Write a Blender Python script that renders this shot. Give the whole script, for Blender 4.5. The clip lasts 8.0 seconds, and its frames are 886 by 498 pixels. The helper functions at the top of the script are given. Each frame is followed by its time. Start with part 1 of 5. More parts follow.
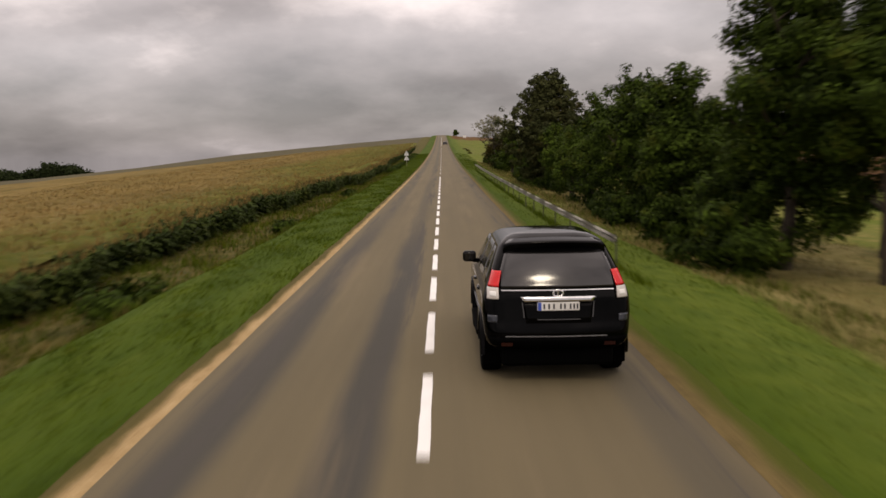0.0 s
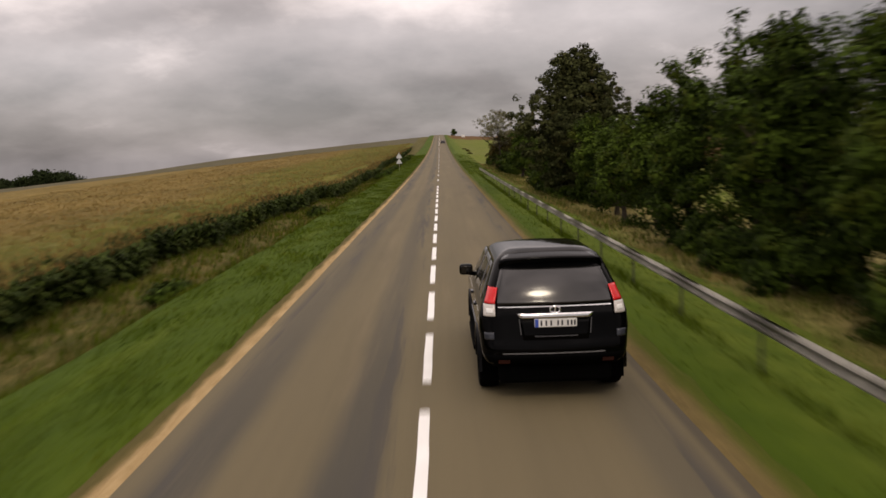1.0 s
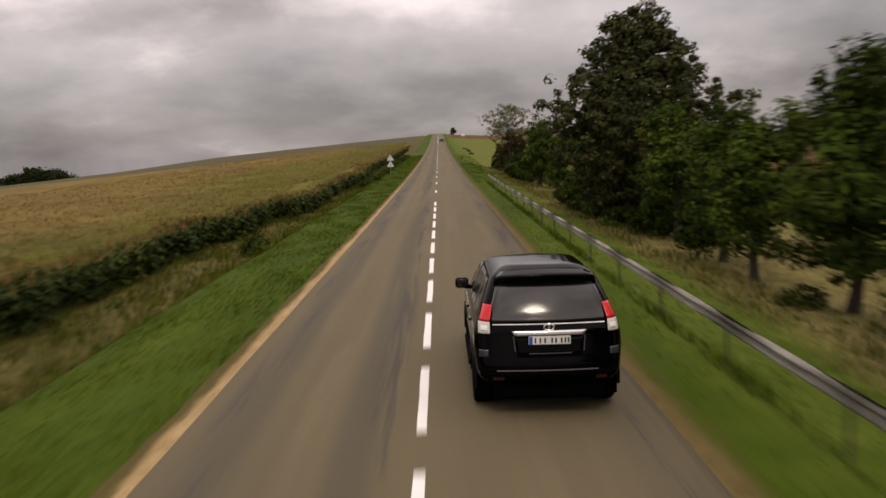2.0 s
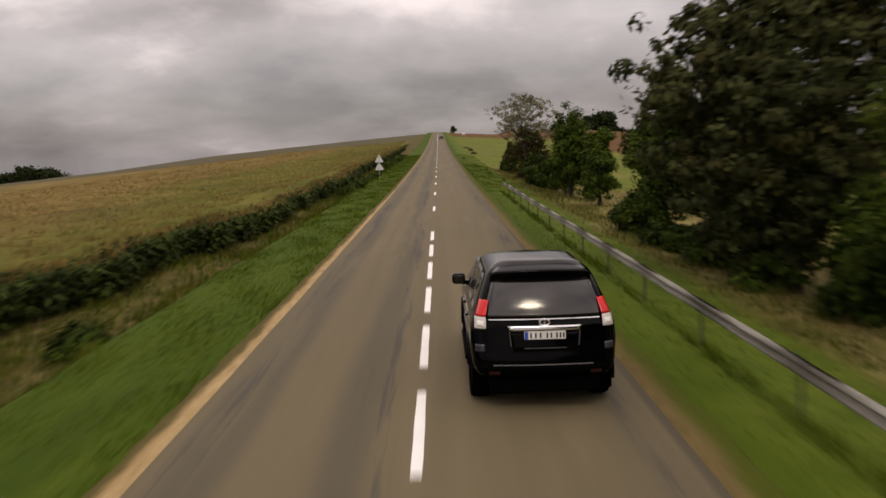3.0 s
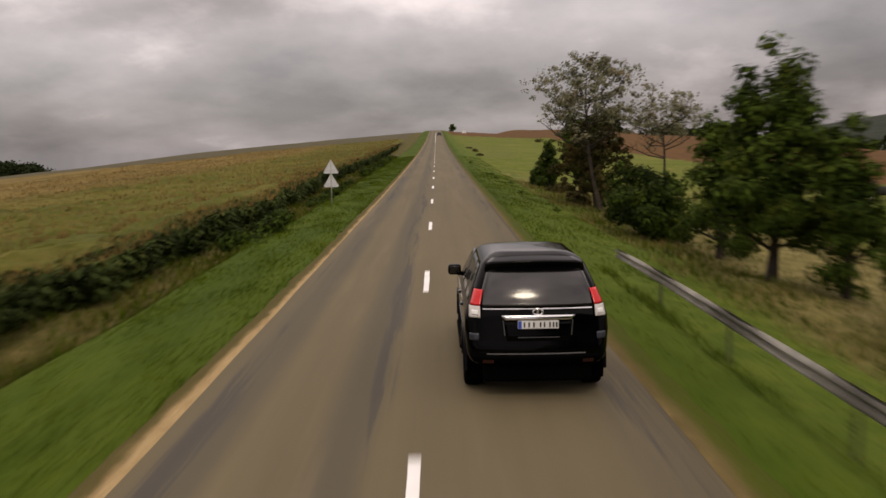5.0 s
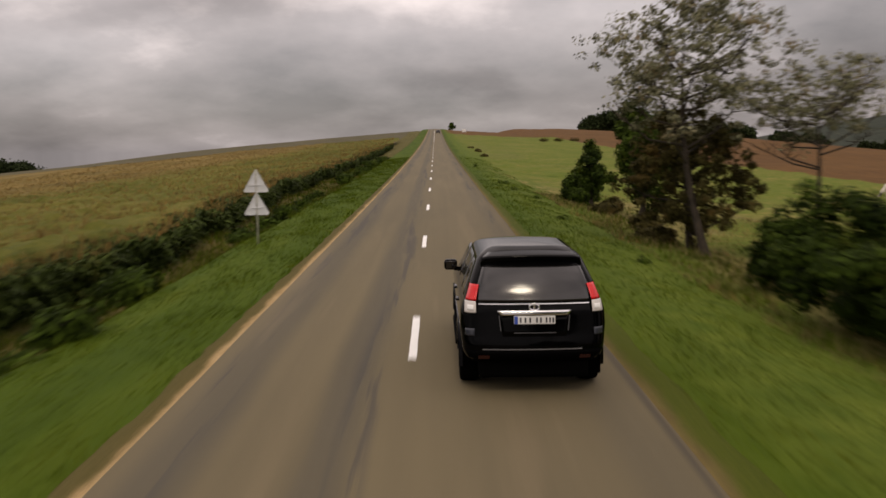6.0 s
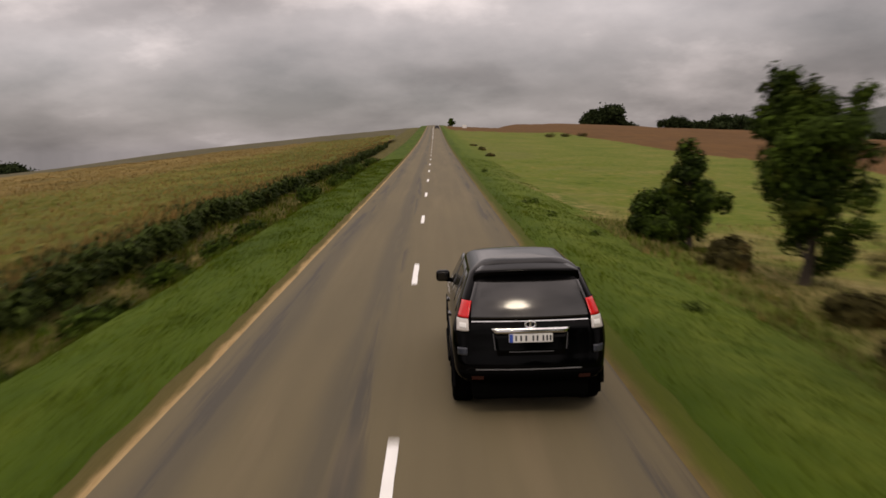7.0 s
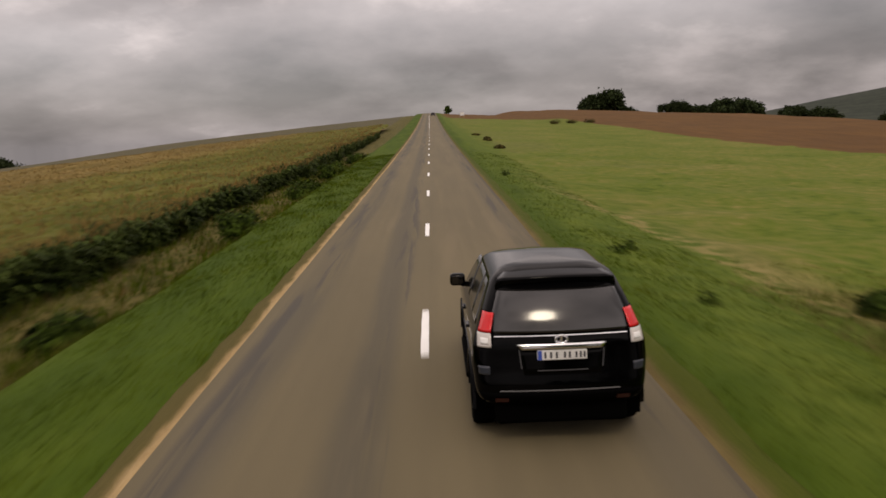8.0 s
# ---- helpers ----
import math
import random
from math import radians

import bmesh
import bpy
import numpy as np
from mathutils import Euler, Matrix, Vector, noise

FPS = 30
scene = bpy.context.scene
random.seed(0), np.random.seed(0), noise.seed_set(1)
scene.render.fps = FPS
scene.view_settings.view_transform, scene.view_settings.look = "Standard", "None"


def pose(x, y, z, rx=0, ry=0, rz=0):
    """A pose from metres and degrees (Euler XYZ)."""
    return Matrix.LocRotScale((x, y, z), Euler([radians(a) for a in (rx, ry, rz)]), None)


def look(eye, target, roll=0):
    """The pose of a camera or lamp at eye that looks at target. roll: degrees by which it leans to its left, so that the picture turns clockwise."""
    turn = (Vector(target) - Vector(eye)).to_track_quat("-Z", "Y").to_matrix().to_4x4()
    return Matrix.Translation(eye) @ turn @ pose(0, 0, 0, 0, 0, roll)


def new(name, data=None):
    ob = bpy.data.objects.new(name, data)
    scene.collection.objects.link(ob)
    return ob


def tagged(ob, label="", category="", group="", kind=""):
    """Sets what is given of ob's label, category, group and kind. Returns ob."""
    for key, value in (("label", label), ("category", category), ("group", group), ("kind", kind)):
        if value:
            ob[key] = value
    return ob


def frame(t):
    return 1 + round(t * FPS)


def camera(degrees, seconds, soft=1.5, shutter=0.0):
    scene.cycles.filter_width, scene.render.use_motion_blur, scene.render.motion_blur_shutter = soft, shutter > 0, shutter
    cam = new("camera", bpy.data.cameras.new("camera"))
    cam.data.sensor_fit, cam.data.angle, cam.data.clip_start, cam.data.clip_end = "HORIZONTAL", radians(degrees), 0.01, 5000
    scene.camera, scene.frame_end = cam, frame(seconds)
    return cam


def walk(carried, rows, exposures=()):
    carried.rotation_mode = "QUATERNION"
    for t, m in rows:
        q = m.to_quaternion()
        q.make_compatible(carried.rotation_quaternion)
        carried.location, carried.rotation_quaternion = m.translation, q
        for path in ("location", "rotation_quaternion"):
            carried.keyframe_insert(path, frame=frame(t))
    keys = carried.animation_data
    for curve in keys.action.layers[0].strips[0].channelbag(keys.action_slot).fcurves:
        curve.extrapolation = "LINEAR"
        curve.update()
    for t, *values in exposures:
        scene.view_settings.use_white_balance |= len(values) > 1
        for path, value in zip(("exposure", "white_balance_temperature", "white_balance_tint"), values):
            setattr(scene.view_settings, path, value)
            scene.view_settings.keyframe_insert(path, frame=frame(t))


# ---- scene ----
cam = camera(54.9, 8.0, soft=1.6, shutter=0.65)

# Road profile: slope along the road (a sag that climbs to a crest)
PROFILE_Y = [-600, 0, 175, 400, 550, 700, 900, 6000]
PROFILE_S = [0, 0, 0.018, 0.037, 0.04, 0.0, -0.015, -0.008]
_TY = np.arange(-600.0, 6001.0, 1.0)
_TZ = np.concatenate([[0.0], np.cumsum(np.interp(_TY[:-1] + 0.5, PROFILE_Y, PROFILE_S))])
_TZ -= np.interp(0.0, _TY, _TZ)


def slope(y):
    return np.interp(y, PROFILE_Y, PROFILE_S)


def road_z(y):
    return np.interp(y, _TY, _TZ)


# seconds, x, y, z, yaw, pitch, roll
PATH = [
    (0.0, 0.232, 3.430, 2.935, -0.061, -6.418, 0.961),
    (0.5, 0.243, 12.357, 3.019, -0.087, -6.453, 1.430),
    (1.0, 0.289, 21.670, 3.184, -0.186, -6.430, 1.953),
    (1.5, 0.259, 31.006, 3.365, -0.293, -6.496, 1.675),
    (1.7, 0.279, 34.747, 3.433, -0.265, -6.501, 1.738),
    (2.8, 0.328, 55.427, 3.589, -0.275, -6.529, 1.497),
    (3.0, 0.328, 59.177, 3.601, -0.286, -6.576, 1.631),
    (3.5, 0.356, 68.577, 3.634, -0.275, -6.561, 1.880),
    (4.0, 0.329, 78.143, 3.753, -0.319, -6.574, 1.805),
    (4.5, 0.281, 87.302, 3.806, -0.387, -6.589, 1.288),
    (5.8, 0.353, 112.040, 3.942, -0.482, -6.675, 0.751),
    (6.0, 0.387, 115.871, 3.990, -0.499, -6.684, 0.731),
    (6.5, 0.416, 125.278, 4.215, -0.588, -6.834, 0.577),
    (7.0, 0.552, 135.094, 4.400, -0.534, -6.937, 1.400),
    (7.5, 0.503, 144.797, 4.614, -0.531, -7.385, 2.207),
    (8.0, 0.219, 155.011, 4.735, -0.834, -7.732, 2.223),
]
walk(cam, [(t, pose(x, y, z, 90 + pitch, roll, yaw)) for t, x, y, z, yaw, pitch, roll in PATH], exposures=[(0.0, 0.02, 7950, 11), (2.5, -0.04, 7950, 11), (5.0, -0.08, 7950, 11), (8.0, -0.12, 7950, 11)])

# ---- light ----
SUN_ELEV, SUN_AZ = 50.0, 179.0  # degrees; azimuth clockwise from +y


CLOUDS = [
    (-0.25, 0.165, 0.12, 0.03, -0.32), (-0.44, 0.12, 0.1, 0.035, 0.3), (-0.1, 0.14, 0.1, 0.03, 0.14),
    (-0.44, 0.032, 0.1, 0.018, -0.18), (-0.46, 0.075, 0.12, 0.025, 0.14), (0.02, 0.066, 0.1, 0.018, -0.3), (0.22, 0.15, 0.13, 0.035, 0.24), (0.5, 0.1, 0.1, 0.1, -0.2),
    (0.38, 0.05, 0.24, 0.05, -0.4), (-0.22, 0.055, 0.12, 0.02, 0.1), (0.0, 0.022, 0.2, 0.014, 0.2),
]


def make_world():
    w = bpy.data.worlds.new("overcast_sky")
    w.use_nodes = True
    scene.world = w
    nt = w.node_tree
    nt.nodes.clear()
    N, L = nt.nodes.new, nt.links.new
    out, bg = N("ShaderNodeOutputWorld"), N("ShaderNodeBackground")
    sky = N("ShaderNodeTexSky")
    sky.sky_type, sky.sun_disc = "NISHITA", False
    sky.sun_elevation, sky.sun_rotation = radians(SUN_ELEV), radians(SUN_AZ)
    tc = N("ShaderNodeTexCoord")
    sep = N("ShaderNodeSeparateXYZ")
    L(tc.outputs["Generated"], sep.inputs[0])
    # cloud layer: project directions on a flat deck
    zc = N("ShaderNodeMath"); zc.operation = "MAXIMUM"; zc.inputs[1].default_value = 0.0
    L(sep.outputs["Z"], zc.inputs[0])
    za = N("ShaderNodeMath"); za.operation = "ADD"; za.inputs[1].default_value = 0.34
    L(zc.outputs[0], za.inputs[0])
    dx = N("ShaderNodeMath"); dx.operation = "DIVIDE"
    dy = N("ShaderNodeMath"); dy.operation = "DIVIDE"
    L(sep.outputs["X"], dx.inputs[0]); L(za.outputs[0], dx.inputs[1])
    L(sep.outputs["Y"], dy.inputs[0]); L(za.outputs[0], dy.inputs[1])
    com = N("ShaderNodeCombineXYZ")
    L(dx.outputs[0], com.inputs[0]); L(dy.outputs[0], com.inputs[1])
    com.inputs[2].default_value = 3.7
    n1 = N("ShaderNodeTexNoise"); n1.inputs["Scale"].default_value = 0.9; n1.inputs["Detail"].default_value = 4; n1.inputs["Roughness"].default_value = 0.42; n1.inputs["Distortion"].default_value = 0.5
    n2 = N("ShaderNodeTexNoise"); n2.inputs["Scale"].default_value = 3.4; n2.inputs["Detail"].default_value = 9; n2.inputs["Roughness"].default_value = 0.55
    L(com.outputs[0], n1.inputs["Vector"]); L(com.outputs[0], n2.inputs["Vector"])
    mx = N("ShaderNodeMix"); mx.inputs[0].default_value = 0.3
    L(n1.outputs[0], mx.inputs[2]); L(n2.outputs[0], mx.inputs[3])
    ramp = N("ShaderNodeValToRGB")
    e = ramp.color_ramp.elements
    e[0].position, e[0].color = 0.36, (0.352, 0.34, 0.39, 1)
    e[1].position, e[1].color = 0.6, (1.17, 1.1, 1.22, 1)
    m = e.new(0.5); m.color = (0.62, 0.588, 0.662, 1)
    L(mx.outputs[0], ramp.inputs[0])
    # a thin veil of the clear sky's colour under the deck
    mul = N("ShaderNodeVectorMath"); mul.operation = "SCALE"; mul.inputs["Scale"].default_value = 0.02
    L(sky.outputs[0], mul.inputs[0])
    add = N("ShaderNodeVectorMath"); add.operation = "ADD"
    L(ramp.outputs[0], add.inputs[0]); L(mul.outputs[0], add.inputs[1])
    # thicker cloud, and so less light, towards the horizon
    dim = N("ShaderNodeMapRange"); dim.interpolation_type = "SMOOTHSTEP"
    dim.inputs["From Min"].default_value, dim.inputs["From Max"].default_value = 0.0, 0.3
    dim.inputs["To Min"].default_value, dim.inputs["To Max"].default_value = 0.56, 1.08
    L(sep.outputs["Z"], dim.inputs[0])
    thick = N("ShaderNodeVectorMath"); thick.operation = "SCALE"
    L(add.outputs[0], thick.inputs[0]); L(dim.outputs[0], thick.inputs["Scale"])
    # an overcast deck is brighter overhead than at its rim
    zen = N("ShaderNodeMapRange"); zen.interpolation_type = "SMOOTHSTEP"
    zen.inputs["From Min"].default_value, zen.inputs["From Max"].default_value = 0.25, 0.85
    zen.inputs["To Min"].default_value, zen.inputs["To Max"].default_value = 1.0, 1.15
    L(sep.outputs["Z"], zen.inputs[0])
    # cloud masses ahead: tangent of bearing and of height, half width, half height, gain
    front = N("ShaderNodeMath"); front.operation = "MAXIMUM"; front.inputs[1].default_value = 0.05
    L(sep.outputs["Y"], front.inputs[0])

    def calc(op, a, b=0.0):
        n = N("ShaderNodeMath"); n.operation = op
        for sock, val in zip(n.inputs, (a, b)):
            if isinstance(val, (int, float)):
                sock.default_value = val
            else:
                L(val, sock)
        return n.outputs[0]

    bend = N("ShaderNodeTexNoise"); bend.inputs["Scale"].default_value = 2.6; bend.inputs["Detail"].default_value = 6
    L(com.outputs[0], bend.inputs["Vector"])
    shift = calc("MULTIPLY", calc("SUBTRACT", bend.outputs[0], 0.5), 0.22)
    u = calc("ADD", calc("DIVIDE", sep.outputs["X"], front.outputs[0]), shift)
    h = calc("ADD", calc("DIVIDE", sep.outputs["Z"], front.outputs[0]), calc("MULTIPLY", shift, 0.45))
    gain = zen.outputs[0]
    for u0, h0, su, sh, g in CLOUDS:
        d = calc("ADD", calc("POWER", calc("DIVIDE", calc("SUBTRACT", u, u0), su), 2.0), calc("POWER", calc("DIVIDE", calc("SUBTRACT", h, h0), sh), 2.0))
        gain = calc("MULTIPLY", gain, calc("ADD", 1.0, calc("MULTIPLY", calc("EXPONENT", calc("MULTIPLY", d, -1.0)), g)))
    ahead_only = N("ShaderNodeMix")
    L(calc("GREATER_THAN", sep.outputs["Y"], 0.1), ahead_only.inputs[0])
    L(zen.outputs[0], ahead_only.inputs[2]); L(gain, ahead_only.inputs[3])
    deck = N("ShaderNodeVectorMath"); deck.operation = "SCALE"
    L(thick.outputs[0], deck.inputs[0]); L(ahead_only.outputs[0], deck.inputs["Scale"])
    veil = N("ShaderNodeMix"); veil.data_type = "RGBA"; veil.blend_type = "MULTIPLY"
    low = N("ShaderNodeMapRange"); low.inputs["From Min"].default_value, low.inputs["From Max"].default_value = 0.22, 0.0
    L(sep.outputs["Z"], low.inputs[0]); L(low.outputs[0], veil.inputs[0])
    L(deck.outputs[0], veil.inputs[6]); veil.inputs[7].default_value = (0.92, 0.95, 1.01, 1)
    L(veil.outputs[2], bg.inputs["Color"])
    bg.inputs["Strength"].default_value = 1.0
    L(bg.outputs[0], out.inputs[0])


make_world()
sun = new("sun", bpy.data.lights.new("sun", "SUN"))
sun.data.energy, sun.data.angle, sun.data.color = 0.65, radians(10), (1.0, 0.95, 0.86)
_az = radians(SUN_AZ)
sun.matrix_world = look((0, 0, 50), (-50 * math.sin(_az), -50 * math.cos(_az), 50 - 50 * math.tan(radians(SUN_ELEV))))


# ---- materials ----
def material(name, rough=0.8, metal=0.0, spec=0.5):
    m = bpy.data.materials.new(name)
    m.use_nodes = True
    b = m.node_tree.nodes["Principled BSDF"]
    b.inputs["Roughness"].default_value, b.inputs["Metallic"].default_value = rough, metal
    b.inputs["Specular IOR Level"].default_value = spec
    return m, m.node_tree, b


def noise_node(nt, scale, detail=4, rough=0.55, stretch=None, kind="Object"):
    tc = nt.nodes.new("ShaderNodeTexCoord")
    n = nt.nodes.new("ShaderNodeTexNoise")
    n.inputs["Scale"].default_value, n.inputs["Detail"].default_value, n.inputs["Roughness"].default_value = scale, detail, rough
    if stretch:
        mp = nt.nodes.new("ShaderNodeMapping")
        mp.inputs["Scale"].default_value = stretch
        nt.links.new(tc.outputs[kind], mp.inputs[0])
        nt.links.new(mp.outputs[0], n.inputs["Vector"])
    else:
        nt.links.new(tc.outputs[kind], n.inputs["Vector"])
    return n


def ramp_node(nt, src, stops):
    r = nt.nodes.new("ShaderNodeValToRGB")
    e = r.color_ramp.elements
    while len(e) < len(stops):
        e.new(0.5)
    for el, (p, c) in zip(e, stops):
        el.position, el.color = p, (*c, 1)
    nt.links.new(src, r.inputs[0])
    return r


def mix_node(nt, fac, a, b, mode="MIX"):
    m = nt.nodes.new("ShaderNodeMix")
    m.data_type, m.blend_type = "RGBA", mode
    for sock, v in ((m.inputs[0], fac), (m.inputs[6], a), (m.inputs[7], b)):
        if isinstance(v, (int, float)):
            sock.default_value = v
        elif isinstance(v, tuple):
            sock.default_value = (*v, 1)
        else:
            nt.links.new(v, sock)
    return m.outputs[2]


def bump_node(nt, b, height, strength, dist):
    bp = nt.nodes.new("ShaderNodeBump")
    bp.inputs["Strength"].default_value, bp.inputs["Distance"].default_value = strength, dist
    nt.links.new(height, bp.inputs["Height"])
    nt.links.new(bp.outputs[0], b.inputs["Normal"])


def varied(name, c1, c2, scale=4.0, fine=40.0, rough=0.8, metal=0.0, bump=0.2, dist=0.02, spec=0.3, kind="Object", random_amount=0.0):
    """Two-scale colour variation between two colours, with fine relief."""
    m, nt, b = material(name, rough, metal, spec)
    n1, n2 = noise_node(nt, scale, kind=kind), noise_node(nt, fine, kind=kind)
    mixv = nt.nodes.new("ShaderNodeMix")
    mixv.inputs[0].default_value = 0.4
    nt.links.new(n1.outputs[0], mixv.inputs[2])
    nt.links.new(n2.outputs[0], mixv.inputs[3])
    col = ramp_node(nt, mixv.outputs[0], [(0.35, c1), (0.65, c2)]).outputs[0]
    if random_amount:
        gi = nt.nodes.new("ShaderNodeNewGeometry")
        hsv = nt.nodes.new("ShaderNodeHueSaturation")
        mr = nt.nodes.new("ShaderNodeMapRange")
        mr.inputs["To Min"].default_value, mr.inputs["To Max"].default_value = 1 - random_amount, 1 + random_amount
        nt.links.new(gi.outputs["Random Per Island"], mr.inputs[0])
        nt.links.new(mr.outputs[0], hsv.inputs["Value"])
        nt.links.new(col, hsv.inputs["Color"])
        col = hsv.outputs[0]
    nt.links.new(col, b.inputs["Base Color"])
    if bump:
        bump_node(nt, b, n2.outputs[0], bump, dist)
    return m


def gate(nt, value, lo, hi):
    """0 below lo, 1 above hi, smooth between."""
    mr = nt.nodes.new("ShaderNodeMapRange")
    mr.interpolation_type = "SMOOTHSTEP"
    mr.inputs["From Min"].default_value, mr.inputs["From Max"].default_value = lo, hi
    nt.links.new(value, mr.inputs[0])
    return mr.outputs[0]


def mathn(nt, op, a, b):
    m = nt.nodes.new("ShaderNodeMath")
    m.operation = op
    for sock, v in zip(m.inputs, (a, b)):
        if isinstance(v, (int, float)):
            sock.default_value = v
        else:
            nt.links.new(v, sock)
    return m.outputs[0]


def leaf_material(name, c1, c2, rnd=0.5, trans=0.15):
    m = varied(name, c1, c2, 0.5, 6.0, 0.75, bump=0, spec=0.05, random_amount=rnd)
    nt, b = m.node_tree, m.node_tree.nodes["Principled BSDF"]
    src = b.inputs["Base Color"].links[0].from_socket
    # yellowing sprays here and there
    turn = noise_node(nt, 0.9, 3)
    src = mix_node(nt, mathn(nt, "MULTIPLY", gate(nt, turn.outputs[0], 0.56, 0.68), 0.45), src, tuple(0.5 * (p + q) * k for p, q, k in zip(c1, c2, (2.1, 1.35, 1.2))))
    nt.links.new(src, b.inputs["Base Color"])
    tr, mx = nt.nodes.new("ShaderNodeBsdfTranslucent"), nt.nodes.new("ShaderNodeMixShader")
    nt.links.new(src, tr.inputs[0])
    mx.inputs[0].default_value = trans
    out = nt.nodes["Material Output"]
    nt.links.new(b.outputs[0], mx.inputs[1])
    nt.links.new(tr.outputs[0], mx.inputs[2])
    nt.links.new(mx.outputs[0], out.inputs[0])
    return m


def ground_material():
    m, nt, b = material("land", 0.95, spec=0.1)
    tc, sep = nt.nodes.new("ShaderNodeTexCoord"), nt.nodes.new("ShaderNodeSeparateXYZ")
    nt.links.new(tc.outputs["Object"], sep.inputs[0])
    wob = noise_node(nt, 0.12, 5)
    wob2 = noise_node(nt, 1.3, 4)
    fine = noise_node(nt, 9.0, 5, 0.65)
    broad = noise_node(nt, 0.05, 4)
    w = mathn(nt, "ADD", mathn(nt, "MULTIPLY", mathn(nt, "SUBTRACT", wob.outputs[0], 0.5), 1.4), mathn(nt, "MULTIPLY", mathn(nt, "SUBTRACT", wob2.outputs[0], 0.5), 0.8))
    xw = mathn(nt, "ADD", sep.outputs["X"], w)
    # green verge and pasture
    verge = ramp_node(nt, mix_node(nt, 0.5, wob2.outputs[0], fine.outputs[0]), [(0.3, (0.03, 0.058, 0.003)), (0.7, (0.072, 0.108, 0.007))]).outputs[0]
    past = ramp_node(nt, mix_node(nt, 0.5, mix_node(nt, 0.5, broad.outputs[0], wob.outputs[0]), wob2.outputs[0]), [(0.34, (0.05, 0.082, 0.006)), (0.46, (0.09, 0.122, 0.013)), (0.55, (0.13, 0.136, 0.025)), (0.66, (0.21, 0.175, 0.06))]).outputs[0]
    dry = ramp_node(nt, mix_node(nt, 0.5, wob2.outputs[0], fine.outputs[0]), [(0.34, (0.022, 0.03, 0.005)), (0.5, (0.082, 0.074, 0.02)), (0.7, (0.2, 0.15, 0.055))]).outputs[0]
    hayfield = ramp_node(nt, mix_node(nt, 0.5, wob2.outputs[0], fine.outputs[0]), [(0.3, (0.064, 0.07, 0.016)), (0.5, (0.17, 0.147, 0.05)), (0.72, (0.3, 0.24, 0.105))]).outputs[0]
    soil_n = noise_node(nt, 0.6, 5, 0.6, (1, 0.08, 1))
    soil = ramp_node(nt, mix_node(nt, 0.4, soil_n.outputs[0], broad.outputs[0]), [(0.3, (0.07, 0.035, 0.012)), (0.7, (0.14, 0.072, 0.022))]).outputs[0]
    # far hill's woods, greyed and lightened in colour to stand for haze
    wood = ramp_node(nt, noise_node(nt, 0.02, 8, 0.7).outputs[0], [(0.3, (0.018, 0.025, 0.018)), (0.7, (0.045, 0.052, 0.038))]).outputs[0]
    stubble = ramp_node(nt, mix_node(nt, 0.5, broad.outputs[0], wob2.outputs[0]), [(0.3, (0.062, 0.058, 0.03)), (0.7, (0.105, 0.09, 0.05))]).outputs[0]
    tan = ramp_node(nt, mix_node(nt, 0.5, broad.outputs[0], wob2.outputs[0]), [(0.3, (0.17, 0.12, 0.035)), (0.7, (0.3, 0.2, 0.06))]).outputs[0]
    mown = ramp_node(nt, mix_node(nt, 0.5, wob2.outputs[0], fine.outputs[0]), [(0.32, (0.04, 0.076, 0.006)), (0.68, (0.14, 0.17, 0.025))]).outputs[0]
    mow = noise_node(nt, 0.5, 4, 0.6, (1.6, 0.12, 1))
    verge = mix_node(nt, 0.55, verge, ramp_node(nt, mow.outputs[0], [(0.34, (0.024, 0.049, 0.003)), (0.52, (0.046, 0.079, 0.005)), (0.7, (0.081, 0.11, 0.01))]).outputs[0])
    # across the land, from west to east
    xv = mathn(nt, "ADD", sep.outputs["X"], mathn(nt, "MULTIPLY", w, 0.15))
    col = mix_node(nt, gate(nt, xv, -6.75, -6.5), dry, verge)
    col = mix_node(nt, mathn(nt, "MULTIPLY", gate(nt, xw, 3.6, 5.4), 0.65), col, mown)
    past_y = mathn(nt, "SUBTRACT", 1.0, mathn(nt, "MULTIPLY", gate(nt, sep.outputs["Y"], 186.0, 196.0), 0.65))
    col = mix_node(nt, mathn(nt, "MULTIPLY", gate(nt, mathn(nt, "SUBTRACT", xw, mathn(nt, "MULTIPLY", gate(nt, sep.outputs["Y"], 108.0, 128.0), 1.2)), 6.9, 8.3), past_y), col, hayfield)
    hay = mathn(nt, "SUBTRACT", mathn(nt, "MULTIPLY", gate(nt, sep.outputs["Y"], 150.0, 130.0), 8.0), mathn(nt, "MULTIPLY", gate(nt, sep.outputs["Y"], 176.0, 196.0), 2.5))
    patch = mathn(nt, "MULTIPLY", gate(nt, mathn(nt, "SUBTRACT", xw, hay), 8.5, 11.0), mathn(nt, "SUBTRACT", 1.0, mathn(nt, "MULTIPLY", gate(nt, broad.outputs[0], 0.5, 0.62), gate(nt, sep.outputs["X"], 30.0, 12.0))))
    col = mix_node(nt, patch, col, past)
    # bleached patches along an old track at the pasture's foot
    off = mathn(nt, "ABSOLUTE", mathn(nt, "SUBTRACT", mathn(nt, "ADD", sep.outputs["X"], mathn(nt, "MULTIPLY", sep.outputs["Y"], 0.08)), 22.5), 0.0)
    bare = mathn(nt, "MULTIPLY", mathn(nt, "MULTIPLY", gate(nt, off, 0.75, 0.2), gate(nt, wob2.outputs[0], 0.42, 0.6)), mathn(nt, "MULTIPLY", gate(nt, sep.outputs["Y"], 150.0, 170.0), gate(nt, sep.outputs["Y"], 215.0, 190.0)))
    col = mix_node(nt, mathn(nt, "MULTIPLY", bare, 0.75), col, (0.24, 0.19, 0.075))
